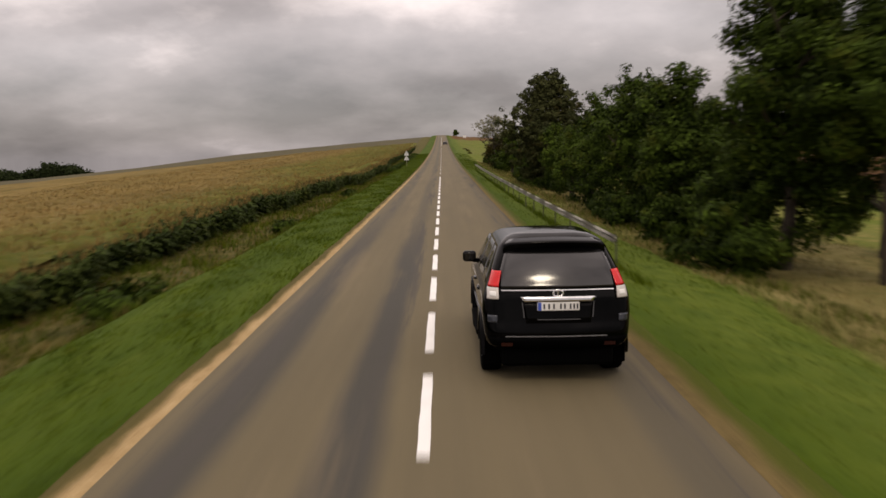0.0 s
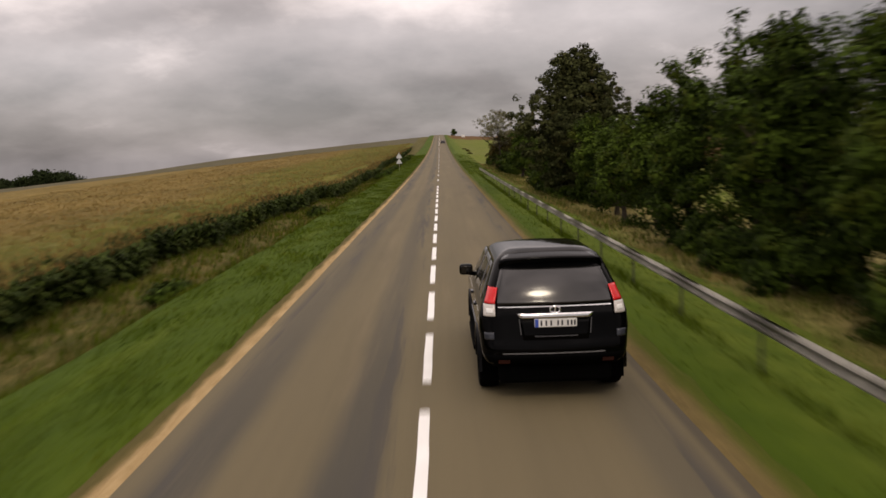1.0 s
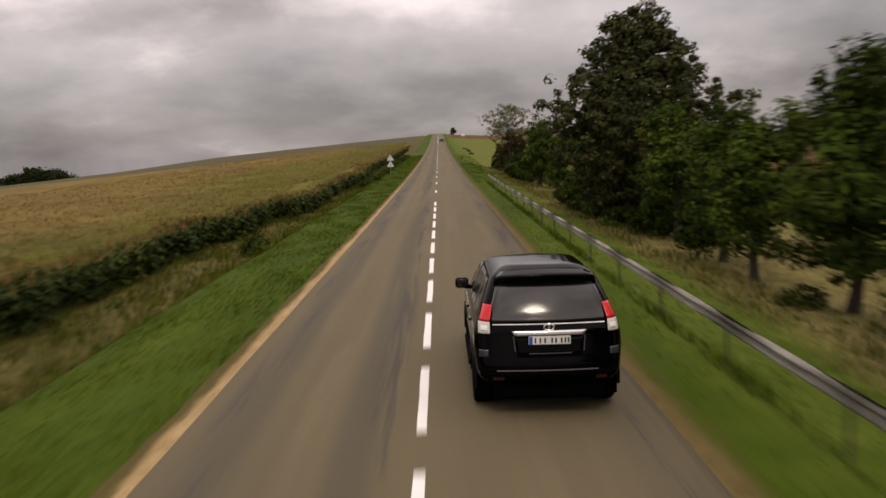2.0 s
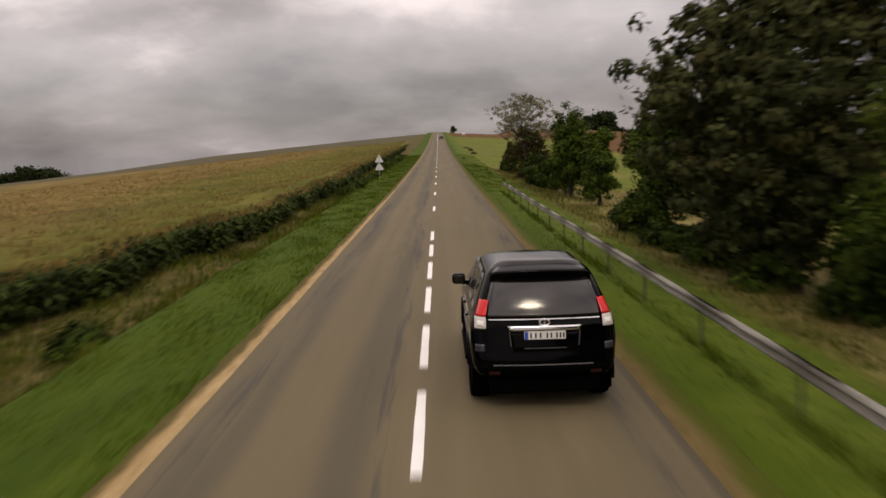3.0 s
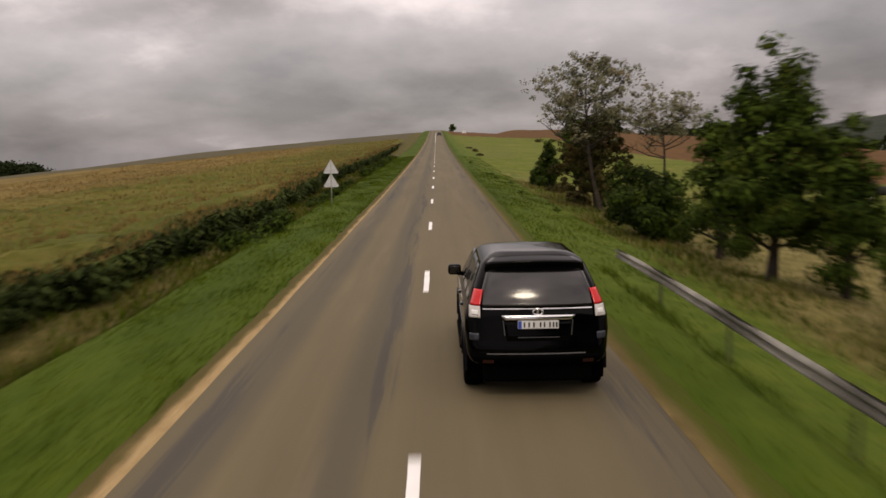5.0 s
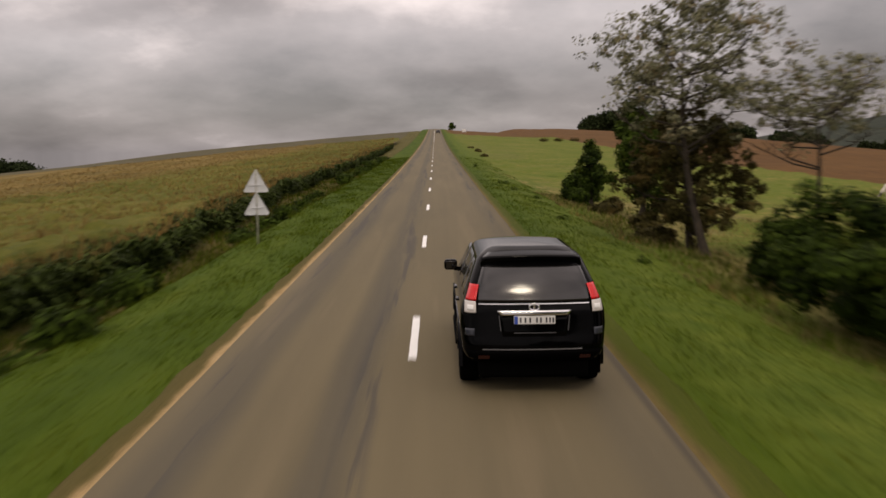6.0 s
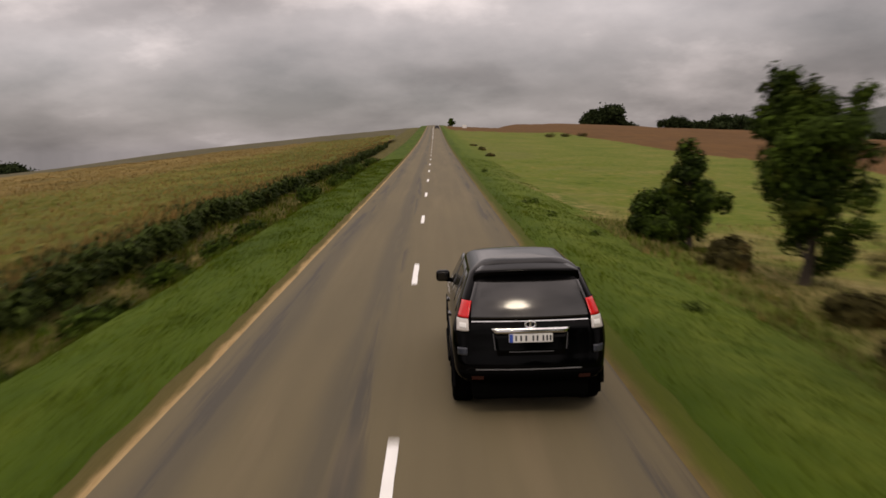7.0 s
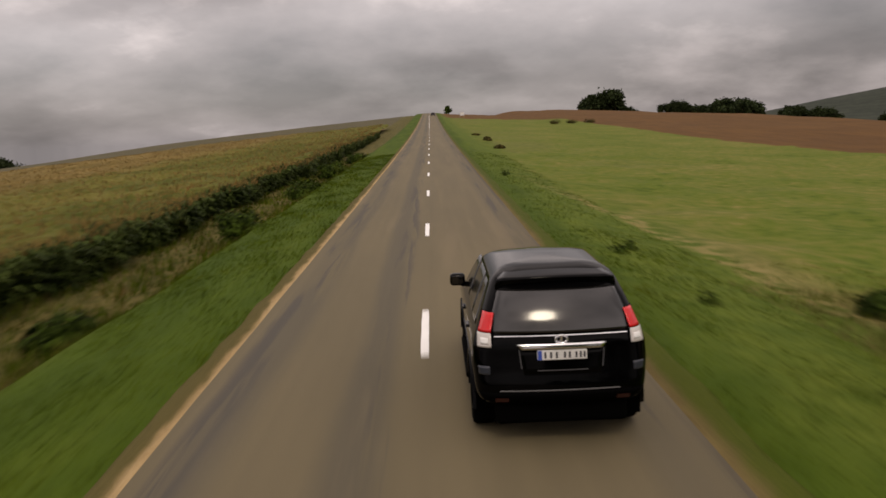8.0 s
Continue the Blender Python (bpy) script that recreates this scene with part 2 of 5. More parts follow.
    edge = mathn(nt, "ADD", sep.outputs["X"], mathn(nt, "MULTIPLY", mathn(nt, "SUBTRACT", wob.outputs[0], 0.5), 5.0))
    col = mix_node(nt, gate(nt, edge, 51.5, 53.0), col, soil)
    col = mix_node(nt, gate(nt, sep.outputs["X"], -12.4, -13.0), col, mix_node(nt, gate(nt, sep.outputs["Y"], 396.0, 402.0), tan, stubble))
    far = mathn(nt, "MULTIPLY", gate(nt, mathn(nt, "ADD", sep.outputs["Y"], mathn(nt, "MULTIPLY", wob.outputs[0], 30.0)), 500.0, 512.0), gate(nt, sep.outputs["X"], 4.0, 8.0))
    col = mix_node(nt, far, col, soil)
    col = mix_node(nt, gate(nt, sep.outputs["Y"], 1500.0, 1700.0), col, wood)
    nt.links.new(col, b.inputs["Base Color"])
    bump_node(nt, b, fine.outputs[0], 0.6, 0.06)
    return m


def asphalt_material():
    m, nt, b = material("asphalt", 0.85, spec=0.3)
    tc, sep = nt.nodes.new("ShaderNodeTexCoord"), nt.nodes.new("ShaderNodeSeparateXYZ")
    nt.links.new(tc.outputs["Object"], sep.inputs[0])
    x = sep.outputs["X"]
    streak = noise_node(nt, 1.0, 5, 0.6, (2.2, 0.035, 1))
    patch = noise_node(nt, 0.6, 4, 0.55, (1, 0.16, 1))
    grit = noise_node(nt, 60.0, 3, 0.7)
    base = ramp_node(nt, mix_node(nt, 0.5, streak.outputs[0], patch.outputs[0]), [(0.3, (0.102, 0.083, 0.046)), (0.7, (0.141, 0.113, 0.061))]).outputs[0]
    blue = ramp_node(nt, grit.outputs[0], [(0.3, (0.04, 0.037, 0.03)), (0.7, (0.062, 0.058, 0.046))]).outputs[0]

    def band(c, h):
        d = mathn(nt, "ABSOLUTE", mathn(nt, "SUBTRACT", mathn(nt, "ADD", x, mathn(nt, "MULTIPLY", mathn(nt, "SUBTRACT", patch.outputs[0], 0.5), 0.5)), c), 0.0)
        return gate(nt, d, h, h * 0.25)

    tracks = mathn(nt, "MAXIMUM", mathn(nt, "MAXIMUM", band(-2.35, 0.5), band(-0.75, 0.45)), mathn(nt, "MULTIPLY", band(2.55, 0.5), 0.5))
    amount = mathn(nt, "MULTIPLY", tracks, gate(nt, mix_node(nt, 0.5, streak.outputs[0], patch.outputs[0]), 0.36, 0.47))
    amount = mathn(nt, "MULTIPLY", amount, mathn(nt, "SUBTRACT", 1.0, mathn(nt, "MULTIPLY", gate(nt, sep.outputs["Y"], 24.0, 42.0), 0.5)))
    col = mix_node(nt, amount, base, blue)
    # narrow worn streaks and tar-dark patches in the wheel paths
    worn = noise_node(nt, 1.0, 5, 0.65, (3.0, 0.11, 1))
    streaks = mathn(nt, "MAXIMUM", mathn(nt, "MAXIMUM", band(-2.5, 0.34), band(-0.5, 0.3)), band(2.6, 0.3))
    col = mix_node(nt, mathn(nt, "MULTIPLY", mathn(nt, "MULTIPLY", streaks, gate(nt, worn.outputs[0], 0.5, 0.58)), 0.75), col, (0.052, 0.047, 0.04))
    pale = noise_node(nt, 1.0, 4, 0.6, (1.1, 0.07, 1))
    col = mix_node(nt, mathn(nt, "MULTIPLY", gate(nt, pale.outputs[0], 0.54, 0.68), 0.35), col, (0.175, 0.135, 0.078))
    col = mix_node(nt, mathn(nt, "MULTIPLY", gate(nt, grit.outputs[0], 0.55, 0.75), 0.25), col, (0.2, 0.184, 0.145))
    # tar-dark seam along the eastern edge
    seam = mathn(nt, "MULTIPLY", gate(nt, x, 2.86, 2.98), gate(nt, streak.outputs[0], 0.4, 0.52))
    col = mix_node(nt, mathn(nt, "MULTIPLY", seam, 0.65), col, (0.045, 0.04, 0.032))
    nt.links.new(col, b.inputs["Base Color"])
    bump_node(nt, b, grit.outputs[0], 0.35, 0.01)
    return m


M_LAND = ground_material()
M_ASPHALT = asphalt_material()
M_PAINT = varied("road_paint", (0.74, 0.74, 0.72), (0.88, 0.88, 0.86), 3, 60, 0.6, bump=0.2, dist=0.005)
def grit_material(name, stones, sods, lo, hi):
    """Crushed stone that breaks up into thin grass away from the asphalt."""
    m, nt, b = material(name, 0.95, spec=0.1)
    tc, sep = nt.nodes.new("ShaderNodeTexCoord"), nt.nodes.new("ShaderNodeSeparateXYZ")
    nt.links.new(tc.outputs["Object"], sep.inputs[0])
    speck, lump, drift = noise_node(nt, 34.0, 3, 0.7), noise_node(nt, 5.0, 5, 0.65), noise_node(nt, 0.5, 3)
    stone = ramp_node(nt, mix_node(nt, 0.5, speck.outputs[0], lump.outputs[0]), list(zip((0.36, 0.5, 0.64), stones))).outputs[0]
    sod = ramp_node(nt, speck.outputs[0], list(zip((0.35, 0.65), sods))).outputs[0]
    out = mathn(nt, "ADD", mathn(nt, "ABSOLUTE", sep.outputs["X"], 0.0), mathn(nt, "MULTIPLY", mathn(nt, "SUBTRACT", mix_node(nt, 0.4, lump.outputs[0], drift.outputs[0]), 0.5), 0.7))
    out = mathn(nt, "ADD", out, mathn(nt, "MULTIPLY", gate(nt, sep.outputs["Y"], 95.0, 125.0), 0.08))  # narrower up the hill
    nt.links.new(mix_node(nt, gate(nt, out, lo, hi), stone, sod), b.inputs["Base Color"])
    bump_node(nt, b, speck.outputs[0], 0.6, 0.02)
    return m


M_GRIT = grit_material("sandy_gravel", ((0.17, 0.115, 0.05), (0.36, 0.25, 0.12), (0.58, 0.44, 0.25)), ((0.05, 0.045, 0.014), (0.125, 0.1, 0.034)), 3.1, 3.24)
M_GRIT_DULL = grit_material("grit_and_dry_grass", ((0.06, 0.048, 0.018), (0.125, 0.092, 0.036), (0.21, 0.15, 0.064)), ((0.03, 0.046, 0.005), (0.085, 0.098, 0.012)), 3.15, 3.42)
# post steel painted as dark as the shaded grass, so posts hardly show
M_POST = varied("shade_dark_steel", (0.03, 0.031, 0.022), (0.065, 0.065, 0.048), 2, 30, 0.7, metal=0.2, bump=0.1, dist=0.003)
M_STEEL = varied("galvanised_steel", (0.26, 0.25, 0.21), (0.62, 0.6, 0.53), 5, 22, 0.6, metal=0.1, bump=0.1, dist=0.003)
M_BARK = varied("bark", (0.02, 0.016, 0.012), (0.06, 0.047, 0.034), 2, 25, 0.95, bump=0.7, dist=0.03)
# leaf_green's near-black to light patches put crown shade and lit leaves into colour
M_LEAF = leaf_material("leaf_green", (0.004, 0.009, 0.0015), (0.052, 0.084, 0.011), trans=0.04)
M_LEAF_MID = leaf_material("leaf_mid_green", (0.009, 0.02, 0.003), (0.07, 0.108, 0.015), trans=0.1)
M_LEAF_OLIVE = leaf_material("leaf_olive", (0.014, 0.019, 0.007), (0.064, 0.07, 0.025), trans=0.06)
# same kind of leaf; its dull look through distant haze is in the colour
M_LEAF_FAR = leaf_material("far_haze_leaf", (0.011, 0.02, 0.008), (0.036, 0.05, 0.018))
M_LEAF_BROWN = leaf_material("leaf_brownish", (0.026, 0.024, 0.008), (0.086, 0.074, 0.024))
M_LEAF_GREY = leaf_material("leaf_grey_green", (0.11, 0.115, 0.065), (0.2, 0.195, 0.12))
M_CORN = leaf_material("corn_leaf", (0.011, 0.021, 0.004), (0.06, 0.085, 0.018))
M_TASSEL = leaf_material("corn_tassel", (0.13, 0.09, 0.03), (0.24, 0.165, 0.06))
M_GRASS = leaf_material("grass_blade", (0.026, 0.048, 0.003), (0.082, 0.116, 0.008), trans=0.3)
M_HAY = leaf_material("bleached_grass", (0.09, 0.085, 0.026), (0.27, 0.215, 0.095), trans=0.3)
M_STRAW = leaf_material("dry_grass", (0.045, 0.044, 0.012), (0.17, 0.13, 0.046))


# ---- mesh helpers ----
def mesh_object(name, verts, faces, mat, parent=None, label="", smooth=False, mats=None, index=None):
    me = bpy.data.meshes.new(name)
    me.from_pydata([tuple(v) for v in verts] if not isinstance(verts, np.ndarray) else verts.tolist(), [], faces if not isinstance(faces, np.ndarray) else faces.tolist())
    for mm in (mats or [mat]):
        me.materials.append(mm)
    if index is not None:
        me.polygons.foreach_set("material_index", np.asarray(index, dtype=np.int32))
    if smooth:
        me.polygons.foreach_set("use_smooth", np.ones(len(me.polygons), dtype=bool))
    me.update()
    ob = new(name, me)
    if parent:
        ob.parent = parent
    if label:
        ob["label"] = label
    return ob


def part(name, bm, mat, parent=None, label="", smooth=False):
    me = bpy.data.meshes.new(name)
    bm.normal_update()
    bm.to_mesh(me)
    bm.free()
    me.materials.append(mat)
    if smooth:
        me.polygons.foreach_set("use_smooth", np.ones(len(me.polygons), dtype=bool))
    ob = new(name, me)
    if parent:
        ob.parent = parent
    if label:
        ob["label"] = label
    return ob


# ---- land ----
LAT_X = [-5000, -1500, -300, -60, -20, -14, -9.6, -8.4, -7.6, -6.8, -6.4, -5.9, -4.4, -3.3, -3.0, 3.0, 3.3, 4.6, 6, 7.5, 9.5, 14, 40, 58, 100, 145, 190, 220, 290, 600, 1500, 5000]
LAT_Z = [-165, -100, -27, -4.4, -1.7, -1.3, -1.05, -1.1, -1.02, -0.62, -0.3, -0.22, -0.1, -0.04, -0.15, -0.15, -0.04, -0.08, -0.3, -0.6, -0.85, -1.2, -2.7, -3.0, -4.0, -7.0, -9.0, -12, -19, -45, -60, -60]
EAST_Y = [-600, 0, 175, 400, 550, 700, 1300, 1500, 6000]
EAST_S = [0, 0, 0.018, 0.037, 0.036, 0.029, 0.027, -0.02, 0.0]
_EZ = np.concatenate([[0.0], np.cumsum(np.interp(_TY[:-1] + 0.5, EAST_Y, EAST_S))])
_EZ -= np.interp(0.0, _TY, _EZ)


def ground_z(x, y):
    x, y = np.asarray(x, dtype=float), np.asarray(y, dtype=float)
    k = np.clip((x - 20) / 100, 0, 1)
    k = k * k * (3 - 2 * k)
    base = np.interp(y, _TY, _TZ) * (1 - k) + np.interp(y, _TY, _EZ) * k
    z = base + np.interp(x, LAT_X, LAT_Z)
    off = np.clip((np.abs(x) - 5.0) / 4.0, 0, 1)
    z = z + off * (0.08 * np.sin(x * 0.9 + y * 0.31) + 0.07 * np.sin(y * 0.73 - x * 0.4))
    roll = np.clip((np.abs(x) - 30) / 100, 0, 1)
    z = z + roll * (0.8 * np.sin(x * 0.021 + 1.0) * np.sin(y * 0.017) + 0.5 * np.sin(y * 0.05 + x * 0.03))
    # swell of the brown field before the far copses
    z = z + 2.0 * np.exp(-((x - 150) / 65) ** 2 - ((y - 930) / 190) ** 2)
    # wooded ridge on the eastern skyline
    z = z + 195 * np.exp(-((x - 2000) / 850) ** 2 - ((y - 3300) / 700) ** 2)
    return z


def spread(fine_lo, fine_hi, step, lo, hi, grow=1.12):
    vals = list(np.arange(fine_lo, fine_hi + 1e-6, step))
    s, v = step, fine_hi
    while v < hi:
        s *= grow
        v += s
        vals.append(v)
    s, v = step, fine_lo
    while v > lo:
        s *= grow
        v -= s
        vals.insert(0, v)
    return np.array(vals)


def grid_mesh(xs, ys, zf):
    X, Y = np.meshgrid(xs, ys)
    Z = zf(X, Y)
    verts = np.stack([X.ravel(), Y.ravel(), Z.ravel()], 1)
    nx, ny = len(xs), len(ys)
    i = np.arange(nx * ny).reshape(ny, nx)
    faces = np.stack([i[:-1, :-1].ravel(), i[:-1, 1:].ravel(), i[1:, 1:].ravel(), i[1:, :-1].ravel()], 1)
    return verts, faces


v, f = grid_mesh(spread(-14, 16, 0.4, -4800, 4800), spread(-40, 240, 1.5, -400, 4800, 1.08), ground_z)
ground = tagged(mesh_object("ground", v, f, M_LAND, smooth=True), "grass verges, pasture and fields on a gentle slope", "ground", kind="structure")

rx = np.array([-3.07, -2.97, -2.2, -1.2, 0, 1.2, 2.2, 3.05, 3.15])
rz = np.array([-0.14, 0.0, 0.015, 0.03, 0.04, 0.03, 0.015, 0.0, -0.14])
ry = np.concatenate([np.arange(-60, 300, 2.0), np.arange(300, 1001, 10.0)])
v, f = grid_mesh(rx, ry, lambda X, Y: np.interp(Y, _TY, _TZ) + np.interp(X, rx, rz))
wob = 0.008 * np.sin(v[:, 1] * 0.9) + 0.008 * np.sin(v[:, 1] * 0.17 + 1)
v[:, 0] += np.where(np.abs(v[:, 0]) > 2.9, wob, 0)
road = tagged(mesh_object("road", v, f, M_ASPHALT, smooth=True), "worn brownish asphalt two-lane country road", "road", kind="structure")


def edge_strip(name, side, inner, outer, rag, mat, label):
    """A low bank of grit that runs from under the asphalt's edge into the grass."""
    ys = np.concatenate([np.arange(-60, 260, 0.5), np.arange(260, 700, 5.0)])
    v, f = grid_mesh(np.linspace(inner, outer, 6), ys, lambda X, Y: np.interp(Y, _TY, _TZ) + np.interp(X, [inner, outer - 0.08, outer], [-0.02, -0.004, -0.06]))
    rng = np.random.default_rng(5 if side < 0 else 6)
    wave = np.interp(v[:, 1], np.arange(-60, 702, 0.6), rng.uniform(-1, 1, 1270))
    reach = np.clip((v[:, 0] - inner) / (outer - inner), 0, 1)
    v[:, 0] += reach * (wave * rag - 0.03 * (side < 0) * np.interp(v[:, 1], [55, 125], [0, 1]))
    v[:, 0] *= side
    return tagged(mesh_object(name, v, f if side > 0 else f[:, ::-1], mat, smooth=True), label, "road shoulder", kind="structure")


edge_strip("shoulder_west", -1, 2.85, 3.42, 0.05, M_GRIT, "sandy gravel strip along the asphalt's edge")
edge_strip("shoulder_east", 1, 2.95, 3.62, 0.06, M_GRIT_DULL, "thin broken strip of grit and dry grass along the asphalt")


def lane_dashes():
    starts = [(102.31 - 13 - 4.3333 * j) for j in range(32)] + [102.31 + 13 * j for j in range(19)] + [102.31 + 13 * 19 + 4.3333 * j for j in range(40)]
    rng = np.random.default_rng(3)
    xs = np.linspace(-0.065, 0.065, 3)
    for y0 in sorted(starts):
        ys = np.linspace(y0, y0 + 3.0, 7)
        v, f = grid_mesh(xs, ys, lambda X, Y: np.interp(Y, _TY, _TZ) + 0.046 - np.abs(X) * 0.02)
        v[:, 0] += np.sign(v[:, 0]) * rng.uniform(-0.008, 0.004, len(v))
        mesh_object("lane_dash", v, f, M_PAINT, parent=road)


lane_dashes()


# ---- the car ----
def paint_material(name, col, rough=0.12, spec=0.3):
    m, nt, b = material(name, rough, spec=spec)
    n = noise_node(nt, 3.0, 5)
    nt.links.new(ramp_node(nt, n.outputs[0], [(0.3, col), (0.75, tuple(c * 1.6 + 0.001 for c in col))]).outputs[0], b.inputs["Base Color"])
    nt.links.new(ramp_node(nt, n.outputs[0], [(0.3, (rough * 0.7,) * 3), (0.75, (rough * 1.6,) * 3)]).outputs[0], b.inputs["Roughness"])
    return m


def plain_material(name, col, rough=0.5, metal=0.0, spec=0.5):
    return varied(name, tuple(c * 0.85 for c in col), tuple(min(1, c * 1.1) for c in col), 5, 60, rough, metal, bump=0.03, dist=0.002, spec=spec)


M_BLACK = paint_material("black_car_paint", (0.0004, 0.0004, 0.0005), 0.07, 0.085)
M_GLASS = paint_material("dark_tinted_glass", (0.005, 0.0047, 0.0044), 0.12, 0.7)
M_TRIM = plain_material("black_plastic", (0.0012, 0.0012, 0.0012), 0.8, spec=0.02)
M_CHROME = plain_material("chrome", (0.75, 0.75, 0.76), 0.12, 1.0)
M_RUBBER = plain_material("tyre_rubber", (0.003, 0.003, 0.003), 0.95, spec=0.02)
M_MIRROR = plain_material("mirror_glass", (0.06, 0.06, 0.063), 0.05, 1.0)
M_RIM = plain_material("alloy", (0.45, 0.45, 0.46), 0.3, 0.9)
M_EDGE = plain_material("grey_edge", (0.05, 0.05, 0.053), 0.3)
M_STEP = plain_material("bright_edge", (0.14, 0.14, 0.145), 0.25)
M_SHEEN = plain_material("sheen_patch", (0.03, 0.034, 0.044), 0.12)
M_PLATE = plain_material("plate_white", (0.72, 0.72, 0.7), 0.5)
M_INK = plain_material("plate_ink", (0.03, 0.03, 0.035), 0.6)
M_BLUE = plain_material("plate_blue", (0.03, 0.08, 0.4), 0.5)
M_RED = plain_material("red_lens", (0.62, 0.012, 0.015), 0.15)
M_CLEAR = plain_material("clear_lens", (0.52, 0.49, 0.46), 0.12, spec=0.7)
M_DARKRED = plain_material("red_reflector", (0.035, 0.003, 0.003), 0.3)

WZ = [0.42, 0.5, 0.62, 0.9, 1.08, 1.18, 1.25, 1.55, 1.70, 1.78, 1.83]
WW = [0.80, 0.87, 0.905, 0.935, 0.925, 0.895, 0.87, 0.755, 0.69, 0.62, 0.50]
RZ = [0.42, 0.48, 0.56, 0.66, 0.72, 0.80, 0.95, 1.12, 1.2, 1.25, 1.35, 1.45, 1.55, 1.66, 1.75, 1.83]
RY = [0.20, 0.08, 0.03, 0.03, 0.04, 0.06, 0.085, 0.11, 0.14, 0.172, 0.228, 0.294, 0.37, 0.465, 0.54, 0.70]
FZ = [0.42, 0.55, 0.8, 0.95, 1.03, 1.12, 1.17, 1.5, 1.72, 1.80, 1.83]
FY = [4.5, 4.72, 4.76, 4.70, 4.5, 3.7, 3.42, 2.95, 2.6, 2.35, 2.1]
CORNER, BOW = 0.17, 0.07


def half_width(z):
    return np.interp(z, WZ, WW)


def rear_y(x, z):
    w = half_width(z)
    ax = np.abs(x)
    over = np.clip((ax - (w - CORNER)) / CORNER, 0, 0.999)
    return np.interp(z, RZ, RY) + BOW * (ax / w) ** 2 + CORNER * (1 - np.sqrt(1 - over * over))


def car_outline(z):
    """Points round the car at height z, anticlockwise from the rear's middle."""
    w, y0, y1 = float(half_width(z)), float(np.interp(z, RZ, RY)), float(np.interp(z, FZ, FY))
    xs = np.concatenate([np.linspace(0, w - CORNER, 8), w - CORNER + CORNER * np.sin(np.linspace(0.15, 1, 8) * math.pi / 2)])
    half = [(x, float(rear_y(x, z))) for x in xs]
    yr = half[-1][1] + 0.02
    yf = y1 - 0.35
    half += [(w * (1 + 0.004 * math.sin(math.pi * k / 13)), yr + (yf - yr) * k / 13) for k in range(1, 14)]
    half += [(w - 0.3 * (1 - math.cos(a)), yf + 0.28 * math.sin(a)) for a in np.linspace(0.2, math.pi / 2, 6)]
    half += [((w - 0.3) * (1 - k / 4), yf + 0.28 + 0.07 * k / 4) for k in range(1, 5)]
    return half + [(-x, y) for x, y in half[-2:0:-1]]


def car_shell():
    zs = np.concatenate([np.linspace(0.42, 0.74, 10), np.linspace(0.78, 1.26, 12), np.linspace(1.3, 1.83, 16)])
    bm = bmesh.new()
    rings = []
    for z in zs:
        rings.append([bm.verts.new((x, y, z)) for x, y in car_outline(z)])
    n = len(rings[0])
    for a, b in zip(rings[:-1], rings[1:]):
        for i in range(n):
            bm.faces.new((a[i], a[(i + 1) % n], b[(i + 1) % n], b[i]))
    bm.faces.new(rings[0][::-1])
    # crowned roof
    prev, z = rings[-1], 1.83
    cy = 1.45
    for k, dz in ((0.75, 0.012), (0.45, 0.02), (0.15, 0.024)):
        ring = [bm.verts.new((v.co.x * k, cy + (v.co.y - cy) * k, z + dz)) for v in rings[-1]]
        for i in range(n):
            bm.faces.new((prev[i], prev[(i + 1) % n], ring[(i + 1) % n], ring[i]))
        prev = ring
    bm.faces.new(prev)
    return bm


def closed_patch(outer, inner, nu, nv):
    """A thin solid between two point grids of nu x nv."""
    bm = bmesh.new()
    o = [bm.verts.new(p) for p in outer]
    i = [bm.verts.new(p) for p in inner]
    for b in range(nv - 1):
        for a in range(nu - 1):
            q = (b * nu + a, b * nu + a + 1, (b + 1) * nu + a + 1, (b + 1) * nu + a)
            bm.faces.new([o[k] for k in q])
            bm.faces.new([i[k] for k in q[::-1]])
    rim = [(b * nu, (b + 1) * nu) for b in range(nv - 1)] + [((b + 1) * nu - 1, (b + 2) * nu - 1) for b in range(nv - 1)]
    rim += [(a, a + 1) for a in range(nu - 1)] + [((nv - 1) * nu + a, (nv - 1) * nu + a + 1) for a in range(nu - 1)]
    for p, q in rim:
        bm.faces.new((o[p], o[q], i[q], i[p]))
    bmesh.ops.recalc_face_normals(bm, faces=bm.faces)
    return bm


def rear_patch(z0, z1, left, right, proud=0.006, thick=0.03, nu=14, nv=8, bulge=(0.0, 0.0)):
    """left, right: x at z0 and at z1."""
    outer, inner = [], []
    for z in np.linspace(z0, z1, nv):
        k = (z - z0) / (z1 - z0)
        for x in np.linspace(left[0] + (left[1] - left[0]) * k, right[0] + (right[1] - right[0]) * k, nu):
            y = float(rear_y(x, z)) - bulge[0] * (1 - (x / 0.78) ** 2) - bulge[1] * (1 - (2 * k - 1) ** 2)
            outer.append((x, y - proud, z))
            inner.append((x, y + thick - proud, z))
    return closed_patch(outer, inner, nu, nv)


def side_patch(side, z0, z1, back, front, proud=0.005, thick=0.03, nu=8, nv=6):
    outer, inner = [], []
    for z in np.linspace(z0, z1, nv):
        k = (z - z0) / (z1 - z0)
        for y in np.linspace(back[0] + (back[1] - back[0]) * k, front[0] + (front[1] - front[0]) * k, nu):
            w = float(half_width(z)) * 1.003
            outer.append((side * (w + proud), y, z))
            inner.append((side * (w + proud - thick), y, z))
    return closed_patch(outer, inner, nu, nv)


